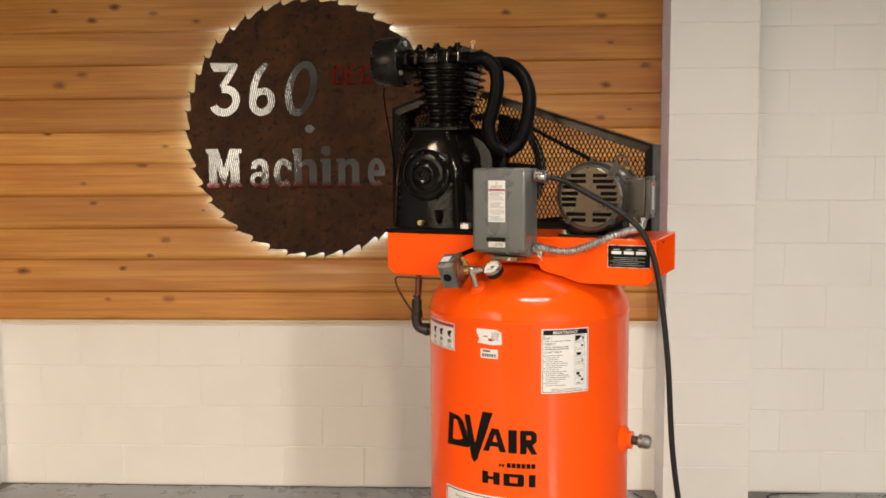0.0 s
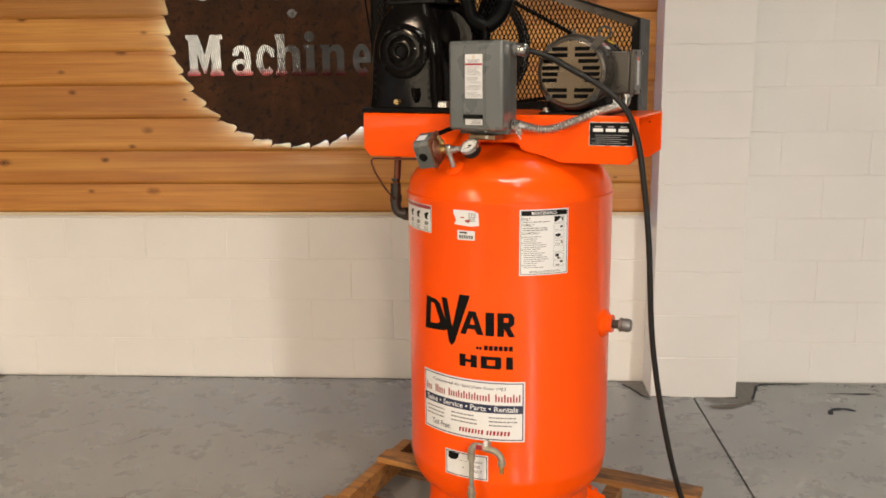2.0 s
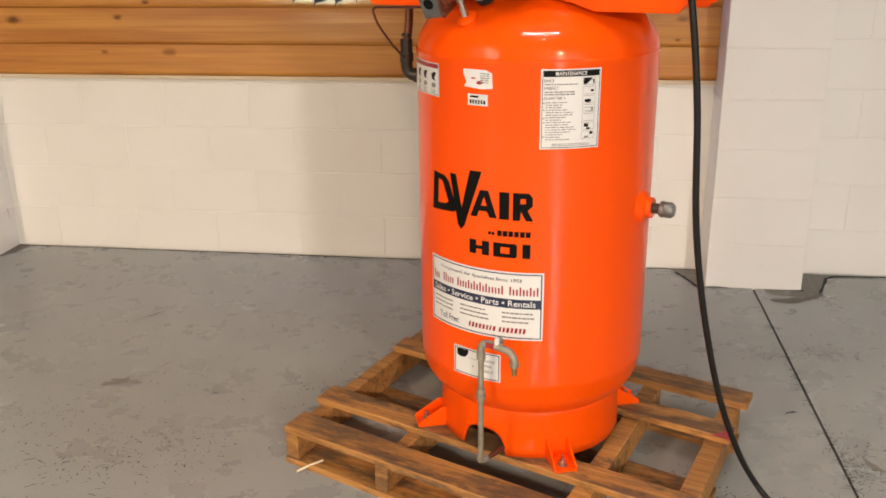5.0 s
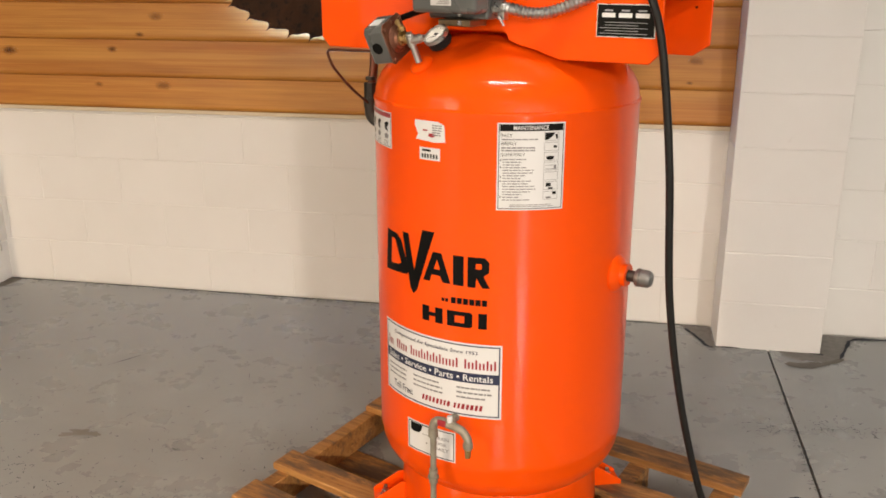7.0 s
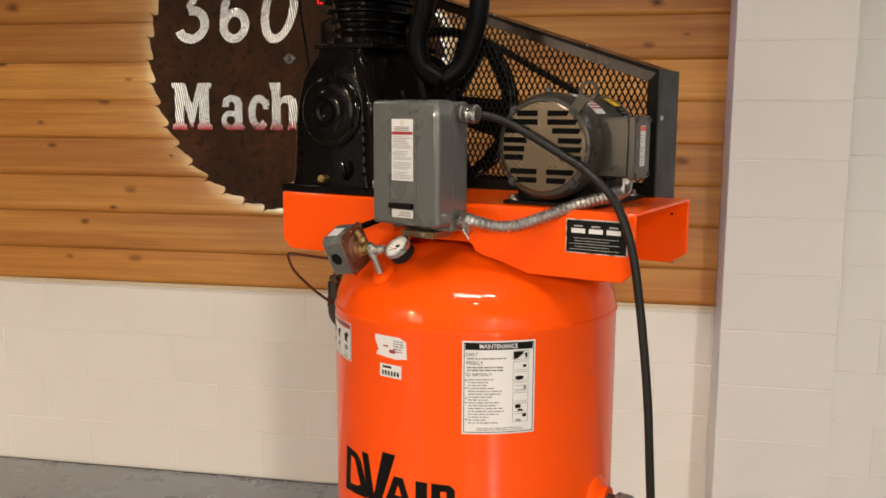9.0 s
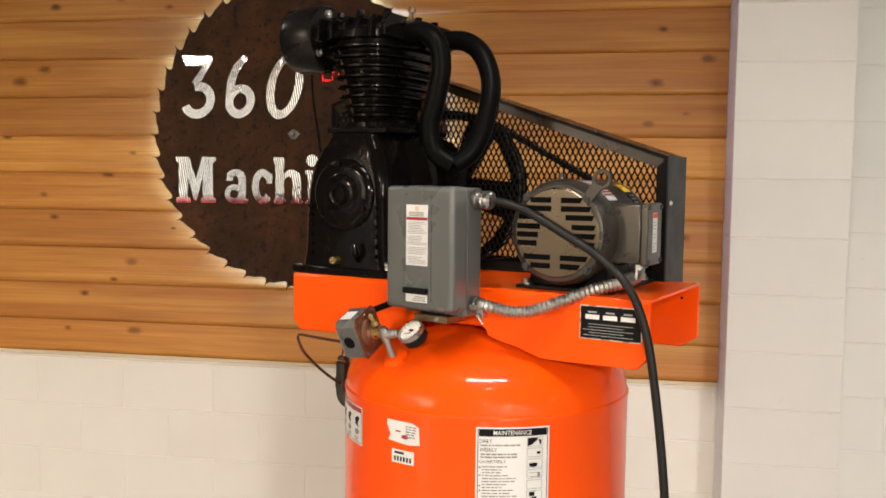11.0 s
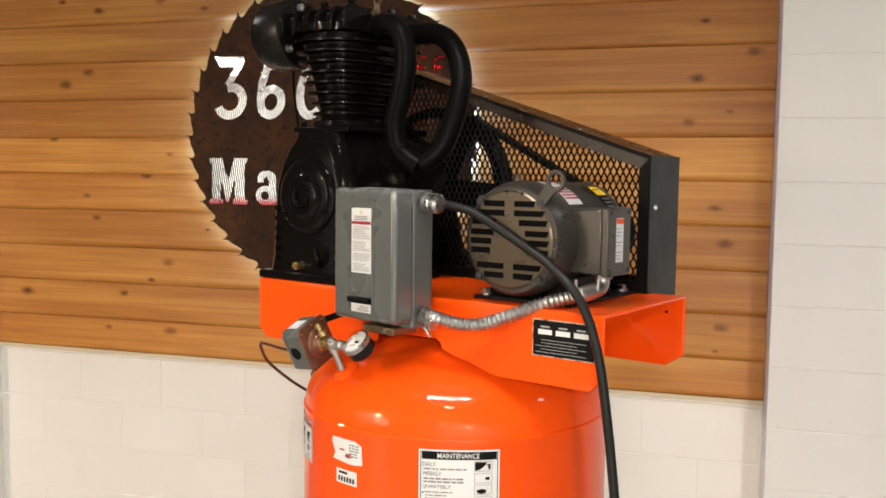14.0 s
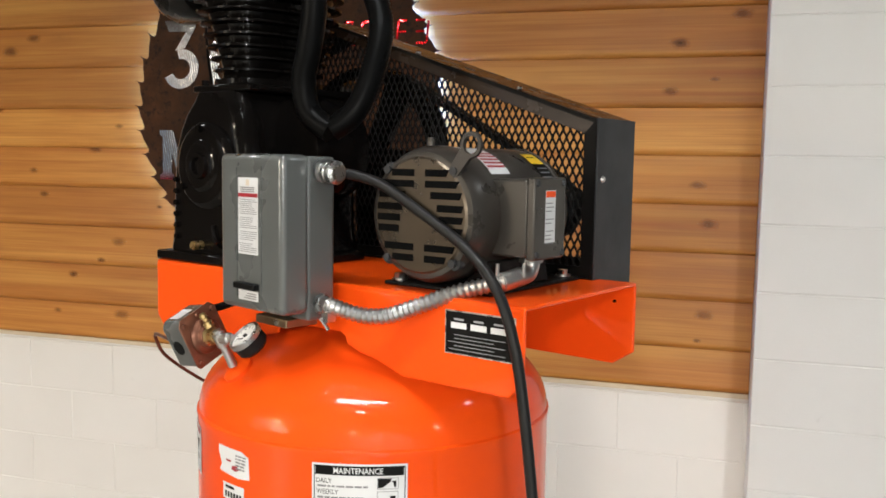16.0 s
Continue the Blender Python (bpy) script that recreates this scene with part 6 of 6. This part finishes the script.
ragged("floor_crack", [(0.815, 4.098), (0.90, 4.100), (0.90, 4.108), (0.815, 4.108)], DARKMARK, "dark gap at the foot of the pier", 0.0028, seed=10)
ragged("floor_crack", [(LEFT_X - 0.39, 4.096), (LEFT_X - 0.2, 4.100), (LEFT_X + 0.004, 4.094), (LEFT_X + 0.012, 4.13), (LEFT_X + 0.05, 4.20), (LEFT_X + 0.07, 4.30), (LEFT_X + 0.003, 4.305), (LEFT_X + 0.003, 4.112), (LEFT_X - 0.39, 4.107)], STAIN, "dark dirty concrete at the foot of the pier", 0.0012, seed=13)
ragged("scuff_mark", [(1.560, 3.905), (1.580, 3.902), (1.592, 3.945), (1.640, 3.965), (1.690, 3.945), (1.700, 3.960), (1.670, 3.985), (1.625, 3.990), (1.600, 3.980), (1.566, 3.950)], DARKMARK, "dark curved scuff on the grey floor", 0.0012, seed=11)
floor_blot("scuff_mark", -1.416, 3.550, 0.085, 0.0036, 6, DARKMARK, "thin dark scratch on the grey floor", 0.0, 0.95)
floor_blot("floor_stain", -1.272, 2.990, 0.080, 0.028, 9, FAINT, "faint brown stain on the grey floor", 0.0, 0.2)
floor_blot("scuff_mark", 0.935, 3.045, 0.026, 0.006, 12, DARKMARK, "small dark scuff near the floor joint", -14.0, 0.3)
floor_blot("scuff_mark", 1.095, 2.760, 0.050, 0.014, 15, FAINT, "dark chipped paint along the floor joint", 0.0, 2.0)
floor_blot("scuff_mark", 1.78, 4.170, 0.13, 0.012, 18, DARKMARK, "dark peeled edge of floor paint by the wall")

for y, z0, z1, seed in ((4.135, 0.22, 0.41, 3), (4.225, 0.33, 0.42, 4), (4.270, 0.15, 0.20, 5)):
    rg = random.Random(seed)
    bm = B()
    steps = 9
    edge = [(y + 0.008 * (rg.random() - 0.5), z0 + (z1 - z0) * k / steps) for k in range(steps + 1)]
    wide = [0.0008 + 0.0016 * rg.random() for _ in edge]
    for k in range(steps):
        (ya, za), (yb, zb) = edge[k], edge[k + 1]
        bm.faces.new([bm.verts.new((LEFT_X + 0.0012, p, q)) for p, q in ((ya - wide[k], za), (ya + wide[k], za), (yb + wide[k + 1], zb), (yb - wide[k + 1], zb))])
    tagged(part("wall_crack", bm, STAIN, None, "dark crack in the white paint of the pier", smooth=0), category="crack")

bm = B()
rg = random.Random(5)
for k in range(110):
    x = LEFT_X + 0.03 * k
    w = 0.004 + 0.007 * rg.random()
    if x < PIL_X0 - 0.03:
        bm.faces.new([bm.verts.new(p) for p in ((x, WALL_Y - 0.008 - w, 0.0008), (x + 0.03, WALL_Y - 0.008 - w * (0.6 + 0.6 * rg.random()), 0.0008), (x + 0.03, WALL_Y - 0.0065, 0.0008), (x, WALL_Y - 0.0065, 0.0008))])
tagged(part("floor_crack", bm, DARKMARK, None, "dark dirty gap along the foot of the block wall", smooth=0), category="floor mark", kind="stuff")

# chips and scratches too small to pick apart: middle, spread, how many and longest, in metres
CHIPS = ((-1.10, 2.52, 0.22, 0.13, 90, 0.016), (-0.86, 2.62, 0.16, 0.10, 46, 0.018), (-1.40, 2.75, 0.25, 0.12, 46, 0.018), (-0.95, 2.98, 0.28, 0.14, 30, 0.022), (-1.60, 3.15, 0.30, 0.20, 22, 0.018),
         (-0.62, 3.05, 0.12, 0.12, 14, 0.022), (-0.90, 3.50, 0.40, 0.25, 14, 0.028), (0.92, 3.44, 0.07, 0.04, 22, 0.022), (1.13, 3.52, 0.10, 0.06, 30, 0.020), (1.24, 3.48, 0.06, 0.03, 12, 0.022),
         (1.06, 2.72, 0.05, 0.10, 40, 0.022), (1.15, 2.82, 0.12, 0.10, 24, 0.018), (0.70, 2.55, 0.12, 0.08, 26, 0.016), (1.45, 3.30, 0.30, 0.25, 26, 0.020), (0.35, 3.95, 0.30, 0.15, 8, 0.022), (-1.0, 4.29, 0.9, 0.012, 60, 0.030), (1.9, 4.28, 0.3, 0.015, 26, 0.040),
         (1.00, 3.30, 0.012, 0.35, 40, 0.016), (1.02, 2.90, 0.014, 0.25, 40, 0.018))
rg = random.Random(77)
bm = B()
for cx, cy, sx, sy, count, longest in CHIPS:
    for _ in range(int(count * 2.3)):
        x, y = rg.gauss(cx, sx * 0.7), min(rg.gauss(cy, sy * 0.7), WALL_Y - 0.012)
        l, w, a = longest * (0.2 + 0.95 * rg.random() ** 2), 0.0008 + 0.0015 * rg.random(), rg.gauss(0.5, 0.6) + (1.6 if rg.random() < 0.25 else 0)
        if rg.random() < 0.15:
            l, w = 0.3 * l, 2.2 * w
        elif rg.random() < 0.12:
            l, w = 2.4 * l, 0.7 * w
        kink = rg.gauss(0, 0.8)
        c, s = math.cos(a), math.sin(a)
        bm.faces.new([bm.verts.new((x + c * u * l - s * v * w, y + s * u * l + c * v * w, 0.0009)) for u, v in ((-0.5, -0.3 + kink), (-0.1, -0.9), (0.5, kink - 0.2), (0.45, kink + 0.4), (0.1, 0.8), (-0.4, kink + 0.6))])
tagged(part("paint_chips", bm, DARKMARK, None, "fine dark chips and scratches in the floor paint", smooth=0), category="floor mark", kind="stuff")

# ---- blocks of the walls, last ----


def block_mesh(w, h):
    """A wall block's front with a chamfered edge, its face looking to -y."""
    c, e, d = 0.0036, 0.0020, 0.0028
    o = [(0, d, 0), (w, d, 0), (w, d, h), (0, d, h)]
    i = [(e, 0, c), (w - e, 0, c), (w - e, 0, h - c), (e, 0, h - c)]
    me = bpy.data.meshes.new("block")
    me.from_pydata(o + i, [], [(4, 5, 6, 7), (0, 1, 5, 4), (1, 2, 6, 5), (2, 3, 7, 6), (3, 0, 4, 7)])
    me.materials.append(BLOCK)
    return me


CW, CH = 0.406, 0.203
meshes = {}


def lay(parent, x0, x1, z0, z1, first, place, course0=0.0, stagger=CW / 2):
    """Running bond between two ends; first: where a joint of the even courses lies."""
    z, k = course0, 0
    while z < z1:
        a = first + (stagger if k % 2 else 0.0)
        while a > x0:
            a -= CW
        while a < x1 - 0.005:
            b0, b1 = max(a, x0), min(a + CW, x1)
            w = round(b1 - b0, 4)
            if w > 0.01 and z + CH > z0:
                h = round(min(CH, z1 - z), 4)
                if (w, h) not in meshes:
                    meshes[(w, h)] = block_mesh(w, h)
                ob = new("block", meshes[(w, h)])
                ob.parent = parent
                ob.matrix_basis = place(b0, z)
            a += CW
        z += CH
        k += 1


flat = lambda y: (lambda x, z: pose(x, y, z))
lay(wall_back, LEFT_X - 0.01, PIL_X0 + 0.01, 0.0, 0.846, -0.621, flat(WALL_Y))
lay(wall_back, PIL_X1, 4.2, 0.0, CEIL, PIL_X1 + 0.406, flat(WALL_Y))
lay(pillar, PIL_X0, PIL_X1, 0.0, CEIL, PIL_X0, flat(PIL_Y), -0.012, 0.0)
lay(pillar, -0.01, WALL_Y - PIL_Y, 0.0, CEIL, 0.0, lambda x, z: pose(PIL_X0, WALL_Y - x, z, 0, 0, -90), -0.012, 0.0)
lay(pillar, 0.0, WALL_Y - PIL_Y, 0.0, CEIL, 0.0, lambda x, z: pose(PIL_X1, PIL_Y + x, z, 0, 0, 90), -0.012, 0.0)
lay(pier_left, LEFT_X - 0.40, LEFT_X, 0.0, CEIL, LEFT_X - 0.40, flat(PIL_Y), -0.012, 0.0)
lay(pier_left, 0.0, WALL_Y - PIL_Y + 0.01, 0.0, CEIL, 0.0, lambda x, z: pose(LEFT_X, PIL_Y + x, z, 0, 0, 90), -0.012, 0.0)
